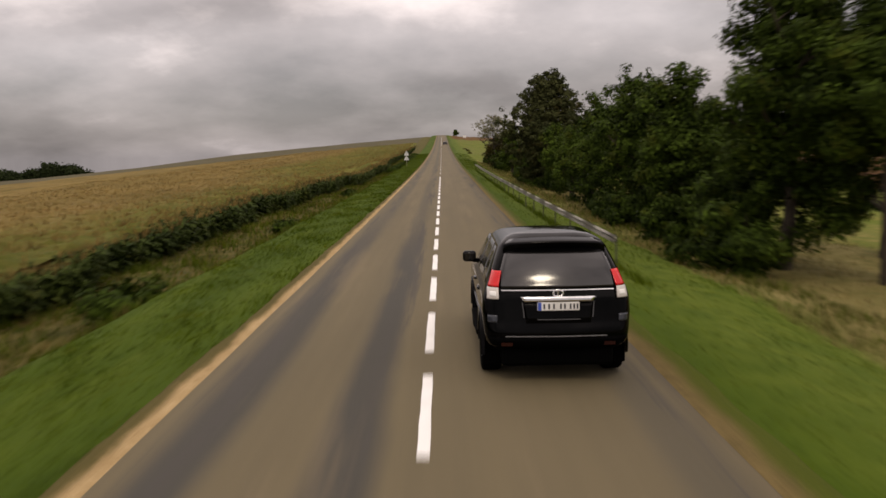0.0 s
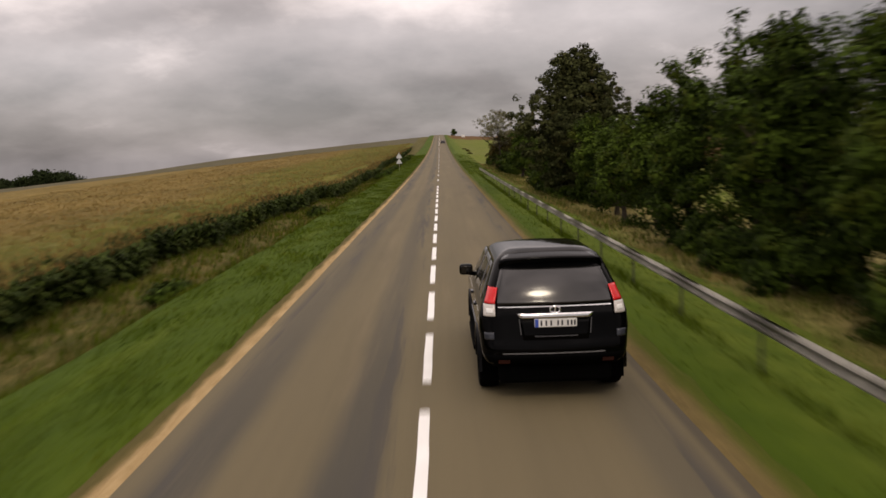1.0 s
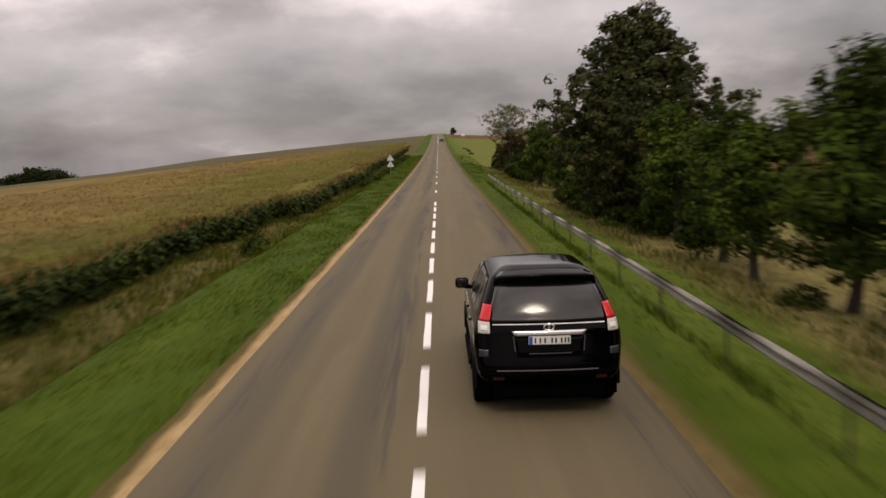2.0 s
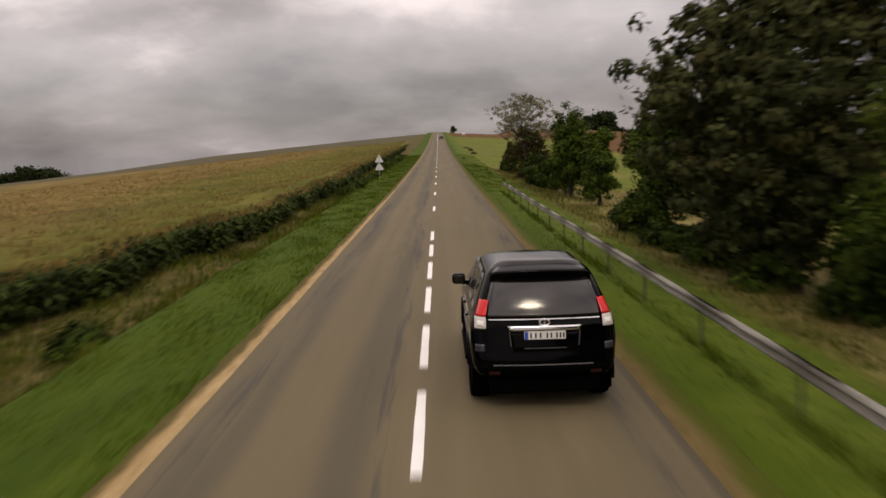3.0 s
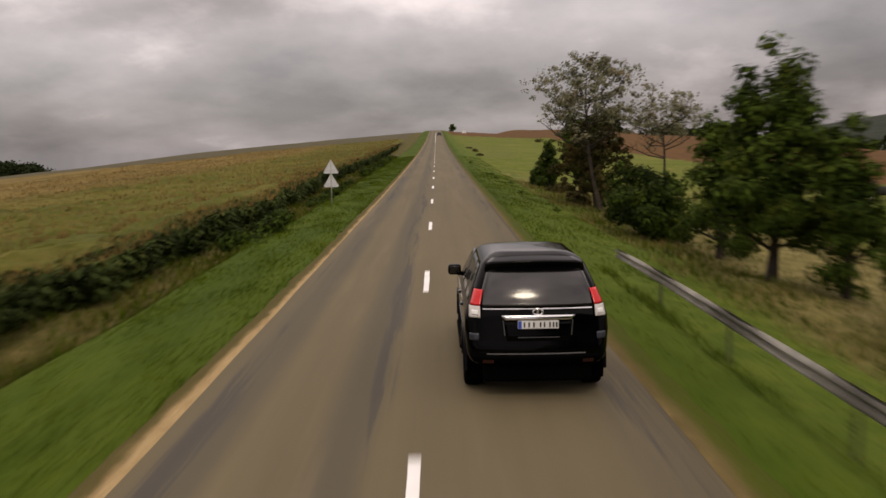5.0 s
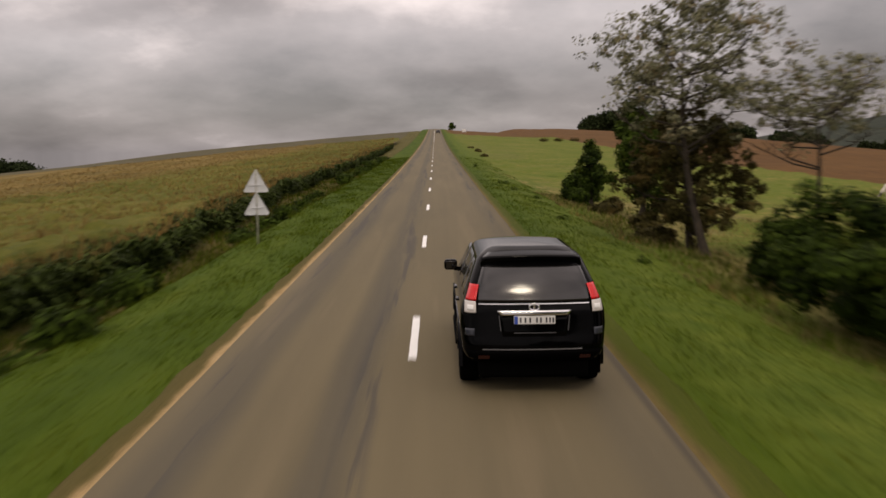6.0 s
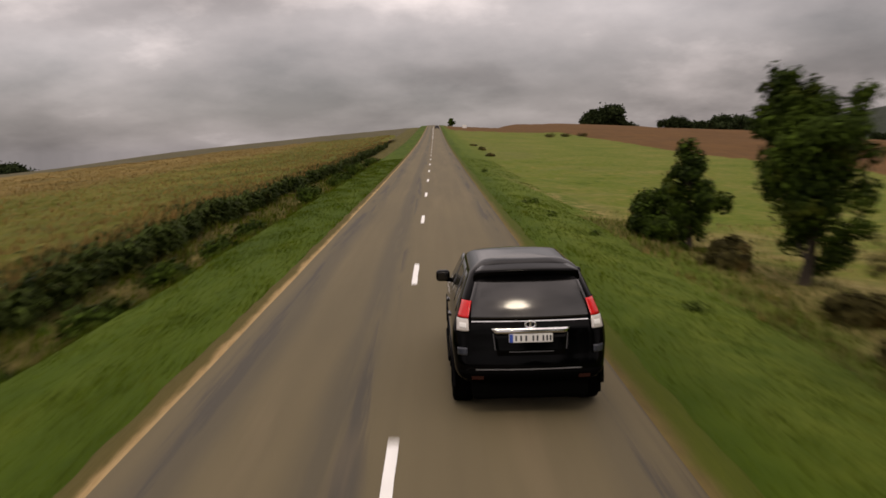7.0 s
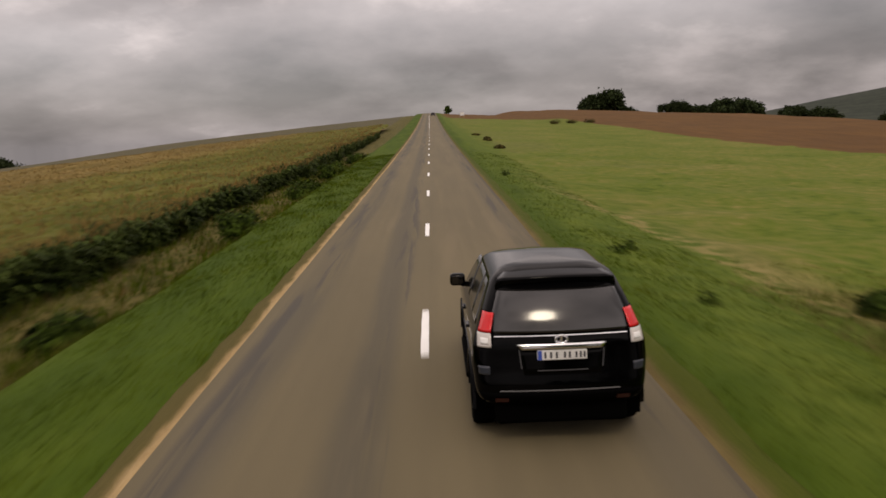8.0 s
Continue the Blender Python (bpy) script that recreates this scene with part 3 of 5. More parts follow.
def rounded_box(x0, x1, y0, y1, z0, z1, r=0.02, seg=2):
    bm = bmesh.new()
    bmesh.ops.create_cube(bm, size=1)
    for w in bm.verts:
        w.co = Vector(((x0 + x1) / 2 + w.co.x * (x1 - x0), (y0 + y1) / 2 + w.co.y * (y1 - y0), (z0 + z1) / 2 + w.co.z * (z1 - z0)))
    if r:
        bmesh.ops.bevel(bm, geom=list(bm.edges), offset=r, segments=seg, profile=0.5, affect="EDGES")
    return bm


def ring_lathe(profile, n=28):
    """Turn (radius, x) points about the x axis."""
    bm = bmesh.new()
    rows = [[bm.verts.new((x, r * math.sin(2 * math.pi * k / n), r * math.cos(2 * math.pi * k / n))) for k in range(n)] for r, x in profile]
    for a, b in zip(rows[:-1], rows[1:]):
        for k in range(n):
            bm.faces.new((a[k], a[(k + 1) % n], b[(k + 1) % n], b[k]))
    return bm


def oval_ring(cx, cz, rx, rz, y, tube, n=32, m=8):
    bm = bmesh.new()
    rows = []
    for k in range(n):
        a = 2 * math.pi * k / n
        rows.append([bm.verts.new((cx + (rx + tube * math.cos(2 * math.pi * j / m)) * math.cos(a), y + tube * math.sin(2 * math.pi * j / m), cz + (rz + tube * math.cos(2 * math.pi * j / m)) * math.sin(a))) for j in range(m)])
    for k in range(n):
        for j in range(m):
            bm.faces.new((rows[k][j], rows[k][(j + 1) % m], rows[(k + 1) % n][(j + 1) % m], rows[(k + 1) % n][j]))
    return bm


def wheel(parent, x, y, side):
    hub = part("wheel", ring_lathe([(0.02, 0.02), (0.1, 0.02), (0.12, -0.1), (0.02, -0.1)]), M_TRIM, parent)
    hub.location = (x, y, 0.385)
    part("tyre", ring_lathe([(0.24, -0.12), (0.33, -0.132), (0.37, -0.12), (0.385, -0.09), (0.388, 0), (0.385, 0.09), (0.37, 0.12), (0.33, 0.132), (0.24, 0.12)], 36), M_RUBBER, hub, smooth=True)
    rim = ring_lathe([(0.245, 0.115), (0.235, 0.10), (0.22, 0.05), (0.235, -0.1)], 36)
    for k in range(6):
        a = 2 * math.pi * k / 6
        sp = rounded_box(0.06, 0.105, -0.035, 0.035, 0.04, 0.235, 0.01, 1)
        bmesh.ops.rotate(sp, verts=sp.verts, matrix=Matrix.Rotation(a, 3, "X"))
        tmp = bpy.data.meshes.new("spoke")
        sp.to_mesh(tmp)
        sp.free()
        rim.from_mesh(tmp)
        bpy.data.meshes.remove(tmp)
    part("rim", rim, M_RIM, hub, smooth=False)
    if side < 0:
        hub.rotation_euler[2] = math.pi
    return hub


def suv():
    car = tagged(new("suv"), "glossy black five-door off-road car driving on the road", "car")
    part("body", car_shell(), M_BLACK, car, smooth=True)
    part("rear_window", rear_patch(1.225, 1.635, (-0.77, -0.63), (0.77, 0.63), 0.004, 0.05, 26, 16, (0.042, 0.008)), M_GLASS, car, "dark tinted rear window", True)
    # spoiler over the rear window
    outer, inner = [], []
    for z, dy in ((1.655, 0.03), (1.69, 0.0), (1.745, -0.13), (1.765, -0.165), (1.778, -0.165), (1.79, -0.12), (1.812, 0.03), (1.838, 0.2)):
        w = min(0.655, float(half_width(z)) * 0.985)
        for x in np.linspace(-w, w, 17):
            k = abs(x / w)
            y = float(rear_y(x * 0.8, z))
            outer.append((x, y + dy * (1 - 0.5 * k ** 5) - 0.006, z - 0.022 * k ** 2))
            inner.append((x * 0.95, y + 0.14 + max(0, dy), z - 0.04 - 0.022 * k ** 2))
    part("spoiler", closed_patch(outer, inner, 17, 8), M_BLACK, car, smooth=True)
    for s in (-1, 1):
        lamp = part("tail_light", rear_patch(1.075, 1.425, *(((-0.9, -0.81), (-0.73, -0.68)) if s < 0 else ((0.73, 0.68), (0.9, 0.81))), 0.018, 0.05, 8, 10), M_TRIM, car, "tail light with red and clear lenses")
        z = 1.235
        part("red_lens", rear_patch(z, 1.42, *(((-0.862, -0.8), (-0.735, -0.69)) if s < 0 else ((0.735, 0.69), (0.862, 0.8))), 0.032, 0.03, 8, 8), M_RED, lamp, "red lens", True)
        part("clear_lens", rear_patch(1.09, z - 0.008, *(((-0.88, -0.872), (-0.735, -0.735)) if s < 0 else ((0.735, 0.735), (0.88, 0.872))), 0.034, 0.03, 8, 8), M_CLEAR, lamp, "clear whitish lens", True)
        part("bulb", rear_patch(1.125, 1.185, *(((-0.845, -0.845), (-0.765, -0.765)) if s < 0 else ((0.765, 0.765), (0.845, 0.845))), 0.042, 0.02, 6, 4), M_PLATE, lamp, "bright bulb spot in the clear lens", True)
        part("reflector", rear_patch(0.50, 0.55, *(((-0.71, -0.71), (-0.57, -0.57)) if s < 0 else ((0.57, 0.57), (0.71, 0.71))), 0.012, 0.03, 6, 3), M_DARKRED, car, "dark red bumper reflector")
        # grey-blue patch: the reflection on the bumper's corner, put on as a colour
        part("corner_sheen", rear_patch(0.80, 0.89, *(((-0.875, -0.875), (-0.755, -0.755)) if s < 0 else ((0.755, 0.755), (0.875, 0.875))), 0.012, 0.03, 6, 5), M_SHEEN, car, "grey-blue patch for the reflection on the bumper corner", True)
    # seam between window and tailgate, chrome bar, recess of the plate
    part("tailgate_trim", rear_patch(1.189, 1.199, (-0.7, -0.7), (0.7, 0.7), 0.012, 0.03, 24, 2), M_CHROME, car, "thin bright trim line")
    part("garnish_bar", rear_patch(1.06, 1.118, (-0.42, -0.47), (0.42, 0.47), 0.045, 0.06, 24, 4), M_CHROME, car, "chrome bar over the plate", True)
    recess = part("plate_recess", rear_patch(0.79, 1.06, (-0.40, -0.45), (0.40, 0.45), 0.008, 0.03, 20, 5), M_BLACK, car, smooth=True)
    part("recess_edge", rear_patch(0.832, 0.842, (-0.26, -0.26), (0.27, 0.27), 0.014, 0.02, 12, 2), M_EDGE, recess)
    for s in (-1, 1):
        part("recess_edge", rear_patch(0.86, 1.05, (s * 0.425 - 0.006, s * 0.445 - 0.006), (s * 0.425 + 0.006, s * 0.445 + 0.006), 0.014, 0.02, 3, 4), M_EDGE, recess)
    em = part("emblem", oval_ring(0, 1.155, 0.062, 0.042, float(rear_y(0, 1.155)) - 0.014, 0.013), M_CHROME, car, "plain chrome oval emblem", True)
    part("emblem_bar", rounded_box(-0.012, 0.012, float(rear_y(0, 1.155)) - 0.02, float(rear_y(0, 1.155)), 1.118, 1.192, 0.003, 1), M_CHROME, em)
    py = float(rear_y(0.1, 0.99)) - 0.03
    plate = part("number_plate", rounded_box(-0.26, 0.26, py, py + 0.03, 0.945, 1.053, 0.008, 1), M_PLATE, car, "white plate with dark bars")
    part("plate_band", rounded_box(-0.256, -0.212, py - 0.004, py + 0.01, 0.949, 1.049, 0.003, 1), M_BLUE, plate, "blue band")
    for k, x in enumerate((-0.175, -0.115, -0.055, 0.03, 0.08, 0.15, 0.195, 0.235)):
        part("plate_bar", rounded_box(x - 0.013, x + 0.009, py - 0.004, py + 0.01, 0.966, 1.032, 0.003, 1), M_INK, plate)
    # bumper step and skirt
    part("bumper_step", rear_patch(0.625, 0.636, (-0.66, -0.66), (0.60, 0.60), 0.012, 0.05, 24, 2), M_STEP, car, "thin bright bumper edge")
    part("bumper_skirt", rear_patch(0.425, 0.615, (-0.78, -0.88), (0.78, 0.88), 0.01, 0.08, 26, 5), M_TRIM, car, smooth=True)
    # underbody as a dark box, hung low to add shade beneath the bumper
    part("underbody", rounded_box(-0.7, 0.7, 0.16, 4.4, 0.22, 0.5, 0.05), M_TRIM, car)
    spare = part("spare_wheel", ring_lathe([(0.02, -0.1), (0.3, -0.12), (0.37, -0.08), (0.38, 0.0), (0.37, 0.08), (0.3, 0.12), (0.02, 0.1)], 28), M_RUBBER, car, smooth=True)
    spare.location, spare.rotation_euler = (0, 0.62, 0.34), (0, radians(90), 0)
    vs, fs = [], []
    tube(vs, fs, [(-0.75, 0.93, 0.36), (-0.15, 0.93, 0.36), (0.0, 0.93, 0.34), (0.15, 0.93, 0.36), (0.75, 0.93, 0.36)], [0.06, 0.07, 0.17, 0.07, 0.06], 12)
    mesh_object("rear_axle", vs, fs, M_TRIM, car, smooth=True)
    for s in (-1, 1):
        part("mud_flap", rounded_box(s * 0.79 - 0.13, s * 0.79 + 0.13, 0.50, 0.52, 0.18, 0.5, 0.005, 1), M_TRIM, car)
        part("side_window", side_patch(s, 1.235, 1.66, (0.62, 0.86), (1.18, 1.18)), M_GLASS, car, "dark tinted side window", True)
        part("side_window", side_patch(s, 1.235, 1.68, (1.24, 1.24), (2.12, 2.10)), M_GLASS, car, "dark tinted side window", True)
        part("side_window", side_patch(s, 1.235, 1.68, (2.20, 2.18), (3.12, 2.62)), M_GLASS, car, "dark tinted side window", True)
        for y in (1.32, 2.3):
            part("door_handle", rounded_box(s * 0.935 - 0.025, s * 0.935 + 0.025, y, y + 0.2, 1.02, 1.055, 0.012, 2), M_BLACK, car)
        part("sill_step", rounded_box(s * 0.90 - 0.07, s * 0.90 + 0.05, 1.45, 3.2, 0.36, 0.43, 0.02), M_TRIM, car)
        part("door_moulding", side_patch(s, 0.64, 0.72, (1.45, 1.45), (3.2, 3.2), 0.014, 0.03, 10, 3), M_BLACK, car)
        for y in (0.93, 3.72):
            wheel(car, s * 0.80, y, s)
            arch = bmesh.new()
            rows = []
            for a in np.linspace(-0.15, math.pi + 0.15, 22):
                rows.append([arch.verts.new((s * xx, y + rr * math.cos(a), 0.385 + rr * math.sin(a))) for rr, xx in ((0.41, 0.84), (0.41, 0.945), (0.47, 0.95), (0.49, 0.90))])
            for p, q in zip(rows[:-1], rows[1:]):
                for j in range(3):
                    arch.faces.new((p[j], p[j + 1], q[j + 1], q[j]))
            bmesh.ops.solidify(arch, geom=list(arch.faces), thickness=0.01)
            part("wheel_arch", arch, M_BLACK, car, smooth=True)
        mir = rounded_box(-0.105, 0.105, -0.06, 0.09, -0.08, 0.09, 0.05, 4)
        m = part("wing_mirror", mir, M_BLACK, car, smooth=True)
        m.location = (s * 1.0, 3.02, 1.275)
        part("mirror_arm", rounded_box(-0.09, 0.09, -0.03, 0.04, -0.03, 0.03, 0.01, 1), M_TRIM, m).location = (-s * 0.14, 0.0, -0.06)
        part("mirror_glass", rounded_box(-0.08, 0.08, -0.064, -0.055, -0.05, 0.062, 0.004, 1), M_MIRROR, m, "mirror glass")
    # windscreen
    outer, inner = [], []
    for z in np.linspace(1.2, 1.72, 6):
        w = float(half_width(z)) * 0.86
        for x in np.linspace(-w, w, 10):
            y = float(np.interp(z, FZ, FY)) - 0.07 * abs(x / w) ** 2
            outer.append((x, y + 0.012, z))
            inner.append((x, y - 0.03, z))
    part("windscreen", closed_patch(outer, inner, 10, 6), M_GLASS, car, smooth=True)
    return car


def far_car():
    car = tagged(new("far_car"), "small dark car far ahead on the road", "car")
    bm = bmesh.new()
    prof = [(0.0, 0.35), (0.0, 0.85), (0.12, 0.95), (0.5, 1.42), (2.0, 1.46), (2.9, 1.0), (4.0, 0.86), (4.15, 0.4)]
    rows = []
    for sx, k in ((-0.86, 0.92), (-0.78, 1.0), (0.78, 1.0), (0.86, 0.92)):
        rows.append([bm.verts.new((sx * (1 if z < 1 else 0.82), y, 0.3 + (z - 0.3) * k)) for y, z in prof])
    for a, b in zip(rows[:-1], rows[1:]):
        for i in range(len(prof)):
            j = (i + 1) % len(prof)
            bm.faces.new((a[i], b[i], b[j], a[j]))
    bm.faces.new(rows[0]), bm.faces.new(rows[-1][::-1])
    bmesh.ops.recalc_face_normals(bm, faces=bm.faces)
    part("body", bm, plain_material("dark_grey_paint", (0.03, 0.03, 0.035), 0.3), car)
    part("rear_window", rounded_box(-0.58, 0.58, 0.18, 0.5, 1.0, 1.34, 0.02), M_GLASS, car)
    for s in (-1, 1):
        part("tail_light", rounded_box(s * 0.74 - 0.09, s * 0.74 + 0.09, -0.02, 0.05, 0.72, 0.9, 0.02), M_DARKRED, car)
        for y in (0.75, 3.3):
            w = part("wheel", ring_lathe([(0.02, 0.1), (0.29, 0.1), (0.31, 0.05), (0.31, -0.05), (0.29, -0.1), (0.02, -0.1)], 18), M_RUBBER, car)
            w.location = (s * 0.76, y, 0.31)
    return car


# ---- plants ----
def tube(verts, faces, pts, radii, n=7):
    """Adds a tapered tube along pts to the lists."""
    base = len(verts)
    pts = [Vector(p) for p in pts]
    for k, (p, r) in enumerate(zip(pts, radii)):
        d = (pts[min(k + 1, len(pts) - 1)] - pts[max(k - 1, 0)]).normalized()
        a = d.cross(Vector((0.31, 0.95, 0.02))).normalized()
        b = d.cross(a)
        for j in range(n):
            t = 2 * math.pi * j / n
            verts.append(tuple(p + (a * math.cos(t) + b * math.sin(t)) * r))
    for k in range(len(pts) - 1):
        for j in range(n):
            q = base + k * n
            faces.append((q + j, q + (j + 1) % n, q + n + (j + 1) % n, q + n + j))
    faces.append(tuple(base + (len(pts) - 1) * n + j for j in range(n)))


def leaves_mesh(rng, centres, size, long=1.5, facing=None):
    """One bent rhombus of two triangles for each centre; facing: which way each leaf looks."""
    n = len(centres)
    s = size * rng.uniform(0.6, 1.35, (n, 1))
    if facing is not None:
        c = facing / np.linalg.norm(facing, axis=1)[:, None]
        a = rng.normal(size=(n, 3)) - (0, 0, 0.5)
        a -= (a * c).sum(1)[:, None] * c
        a /= np.linalg.norm(a, axis=1)[:, None]
        b = np.cross(c, a)
        return leaf_quads(centres, a, b, -c, s, long)
    a = rng.normal(size=(n, 3))
    a[:, 2] = a[:, 2] * 0.6 - 0.2
    a /= np.linalg.norm(a, axis=1)[:, None]
    b = rng.normal(size=(n, 3))
    b -= (b * a).sum(1)[:, None] * a
    b /= np.linalg.norm(b, axis=1)[:, None]
    return leaf_quads(centres, a, b, np.cross(a, b), s, long)


def leaf_quads(centres, a, b, c, s, long):
    n = len(centres)
    v = np.stack([centres - a * s * long / 2, centres + b * s * 0.42 + c * s * 0.1, centres + a * s * long / 2, centres - b * s * 0.42 + c * s * 0.1], 1).reshape(-1, 3)
    i = np.arange(n)[:, None] * 4
    f = np.concatenate([i + [0, 1, 2], i + [0, 2, 3]], 0)
    return v, f


def tree(x, y, h, r, low, count, mat, seed, label, name="tree", size=0.13, open_crown=0.0, trunk_r=None, group="", lean=(0.0, 0.0), squash=1.0, category="tree", clump=None):
    rng = np.random.default_rng(seed)
    root = tagged(new(name), label, category, group)
    root.location = (x, y, float(ground_z(x, y)) - 0.05)
    tr = trunk_r or 0.022 * h + 0.03
    verts, faces = [], []
    top = Vector((lean[0] * h, lean[1] * h, h * 0.86))
    bend = Vector((rng.normal() * 0.25, rng.normal() * 0.25, 0)) * r * 0.3
    stem = [Vector((0, 0, -0.1)) + (top * t) + bend * math.sin(t * math.pi) for t in np.linspace(0, 1, 8)]
    tube(verts, faces, stem, [tr * (1.25 if t == 0 else 1 - 0.88 * t) for t in np.linspace(0, 1, 8)], 9)
    tips = []
    nb = 16 if open_crown > 0.3 else 9 if r > 1.5 else 6
    for k in range(nb):
        t = rng.uniform(max(0.12, low / h * 0.8), 0.85)
        p0 = Vector((0, 0, -0.1)) + top * t + bend * math.sin(t * math.pi)
        ang = 2 * math.pi * (k / nb + rng.uniform(-0.06, 0.06))
        reach = r * rng.uniform(0.55, 0.95) * (1 - 0.5 * max(0, t - 0.5))
        rise = h * rng.uniform(0.06, 0.24)
        p2 = p0 + Vector((math.cos(ang) * reach, math.sin(ang) * reach, rise))
        p1 = (p0 + p2) / 2 + Vector((0, 0, -rise * 0.15)) + Vector(rng.normal(size=3)) * 0.12
        tube(verts, faces, [p0, p1, p2], [tr * 0.42 * (1 - 0.5 * t), tr * 0.25, tr * 0.07], 6)
        tips.append(p2)
        for _ in range(8 if open_crown > 0.3 else 3):
            q = p1 + (p2 - p1) * rng.uniform(0, 0.8)
            e = q + Vector((rng.normal() * 0.3, rng.normal() * 0.3, rng.uniform(0.1, 0.5))) * r * 0.45
            tube(verts, faces, [q, (q + e) / 2 + Vector(rng.normal(size=3)) * 0.06, e], [tr * 0.15, tr * 0.09, tr * 0.03], 5)
            tips.append(e)
    mesh_object("trunk", verts, faces, M_BARK, root, smooth=True)
    # crown: clumps round branch tips and over an uneven ellipsoid
    nc = clump or int(40 + 15 * r * r)
    cz, hz = (low + h) / 2, (h - low) / 2
    cs = []
    lobes = [(rng.normal() * r * 0.4, rng.normal() * r * 0.55, rng.uniform(0.45, 1.0)) for _ in range(5)]
    heads = []
    if h > 4 and not open_crown:
        nh = 9
        for j in range(nh):
            q = (j + rng.uniform(0.2, 0.8)) / nh
            ang, out = rng.uniform(0, 2 * math.pi), r * rng.uniform(0.25, 0.62) * (1 - 0.55 * q ** 2)
            heads.append((math.cos(ang) * out, math.sin(ang) * out, low + (h - low) * (0.16 + 0.72 * min(1, max(0, q + rng.normal() * 0.08))), r * rng.uniform(0.45, 0.68) * (1 - 0.3 * q ** 2), (h - low) * rng.uniform(0.16, 0.26)))
    while len(cs) < nc:
        d = rng.normal(size=3)
        d /= np.linalg.norm(d)
        k = rng.uniform(0.35, 1.0) ** 0.5
        taper = 1 - 0.35 * max(0, d[2]) + 0.05 * rng.normal()
        wave = 1 + (0.3 * rng.normal() if h < 4 else 0) + 0.22 * math.sin(3 * math.atan2(d[1], d[0]) + seed) + 0.16 * math.sin(5 * d[2] + seed * 2)
        if heads:  # a crown of several uneven heads
            hx, hy, hzz, hr, hv = heads[len(cs) % len(heads)]
            cs.append((hx + d[0] * hr * k + lean[0] * hzz, hy + d[1] * hr * k * squash + lean[1] * hzz, hzz + d[2] * hv * k))
            continue
        if name in ("shrub", "bush"):  # several uneven lobes
            a, b, hs = lobes[len(cs) % len(lobes)]
            q = rng.uniform(0.3, 1.0) ** 0.5
            cs.append((a + d[0] * r * 0.5 * q, b + d[1] * r * 0.5 * q, max(0.08, h * hs * (0.5 + 0.5 * d[2] * q))))
            continue
        cs.append((d[0] * r * k * taper * wave + lean[0] * (cz + d[2] * hz), d[1] * r * k * taper * wave * squash + lean[1] * (cz + d[2] * hz), cz + d[2] * hz * k))
    cs = np.array(cs + [tuple(t) for t in tips])
    cr = rng.uniform(0.5, 1.1, len(cs)) * ((0.22 + 0.13 * r) * 0.6 if open_crown else 0.26 + 0.155 * r)
    if h > 4 and not open_crown:  # upright leading shoots over the crown
        for _ in range(4):
            ax, ay, up = rng.uniform(-0.42, 0.42) * r, rng.uniform(-0.42, 0.42) * r, h * rng.uniform(0.9, 1.03)
            zs = np.arange(h * 0.72, up, 0.22)
            cs = np.concatenate([cs, np.stack([ax + rng.normal(0, 0.06, len(zs)), ay + rng.normal(0, 0.06, len(zs)), zs], 1)])
            cr = np.concatenate([cr, np.linspace(0.55, 0.25, len(zs)) * (0.4 + 0.25 * r)])
    weight = cr ** 2
    if open_crown:
        weight = np.clip(rng.uniform(0, 1, len(cs)) - open_crown, 0.02, 1)
    pick = rng.choice(len(cs), count, p=weight / weight.sum())
    off = rng.normal(size=(count, 3))
    off /= np.linalg.norm(off, axis=1)[:, None]
    mid = np.array((lean[0] * cz, lean[1] * cz, cz))
    away = cs[pick] - mid
    away /= np.linalg.norm(away, axis=1)[:, None] + 1e-6
    facing = off * 0.9 + away * 0.5 + (0, 0, 0.35) + rng.normal(size=(count, 3)) * 0.35
    off *= (rng.uniform(0, 1, (count, 1)) ** 0.35) * cr[pick][:, None]
    off[:, 2] *= 0.75
    pos = cs[pick] + off
    if h > 4:  # coarse leaves in the shaded inside of the crown
        m = int(count * (0.05 if open_crown > 0.1 else 0.14))
        d = rng.normal(size=(m, 3))
        d /= np.linalg.norm(d, axis=1)[:, None]
        k = rng.uniform(0.05, 1, (m, 1)) ** 0.4 * 0.72
        pos = np.concatenate([pos, mid + np.concatenate([d[:, :1] * r * k, d[:, 1:2] * r * k * squash, d[:, 2:] * hz * k], 1)])
        facing = np.concatenate([facing, d + rng.normal(size=(m, 3)) * 0.4])
    ok = pos[:, 2] > 0.05
    v, f = leaves_mesh(rng, pos[ok], size, facing=facing[ok])
    mesh_object("crown", v, f, mat, root)
    return root


GREEN = "leafy dark green roadside tree in the grass"
n_tree = [0]


def row_tree(x, y, h, r, low, count, mat=None, label=GREEN, **kw):
    n_tree[0] += 1
    return tree(x, y, h, r, low, count, mat or M_LEAF, 100 + n_tree[0] * 7, label, group=kw.pop("group", "trees along the road"), **kw)


# ---- trees along the east verge ----
row_tree(11.1, 30.5, 9.5, 2.8, 0.9, 34000, label="tall dense dark green tree in the grass")
row_tree(12.7, 27.0, 9.0, 2.5, 2.2, 22000, label="tall dense dark green tree in the grass")
row_tree(16.8, 35.0, 11.0, 3.2, 1.5, 8000, label="tall dense dark green tree in the grass")
for x, y, h, r in ((11.8, 34.5, 5.4, 1.9), (10.4, 39.5, 7.0, 2.2), (9.8, 44.5, 7.3, 2.3), (10.5, 49.5, 7.9, 2.4), (12.8, 43.0, 6.0, 2.2), (13.0, 52.0, 7.0, 2.3)):
    row_tree(x, y, h, r, 0.4, 15000)
row_tree(9.9, 54.5, 6.9, 2.0, 0.3, 11000)
row_tree(10.1, 60.5, 6.3, 1.9, 0.3, 11000)
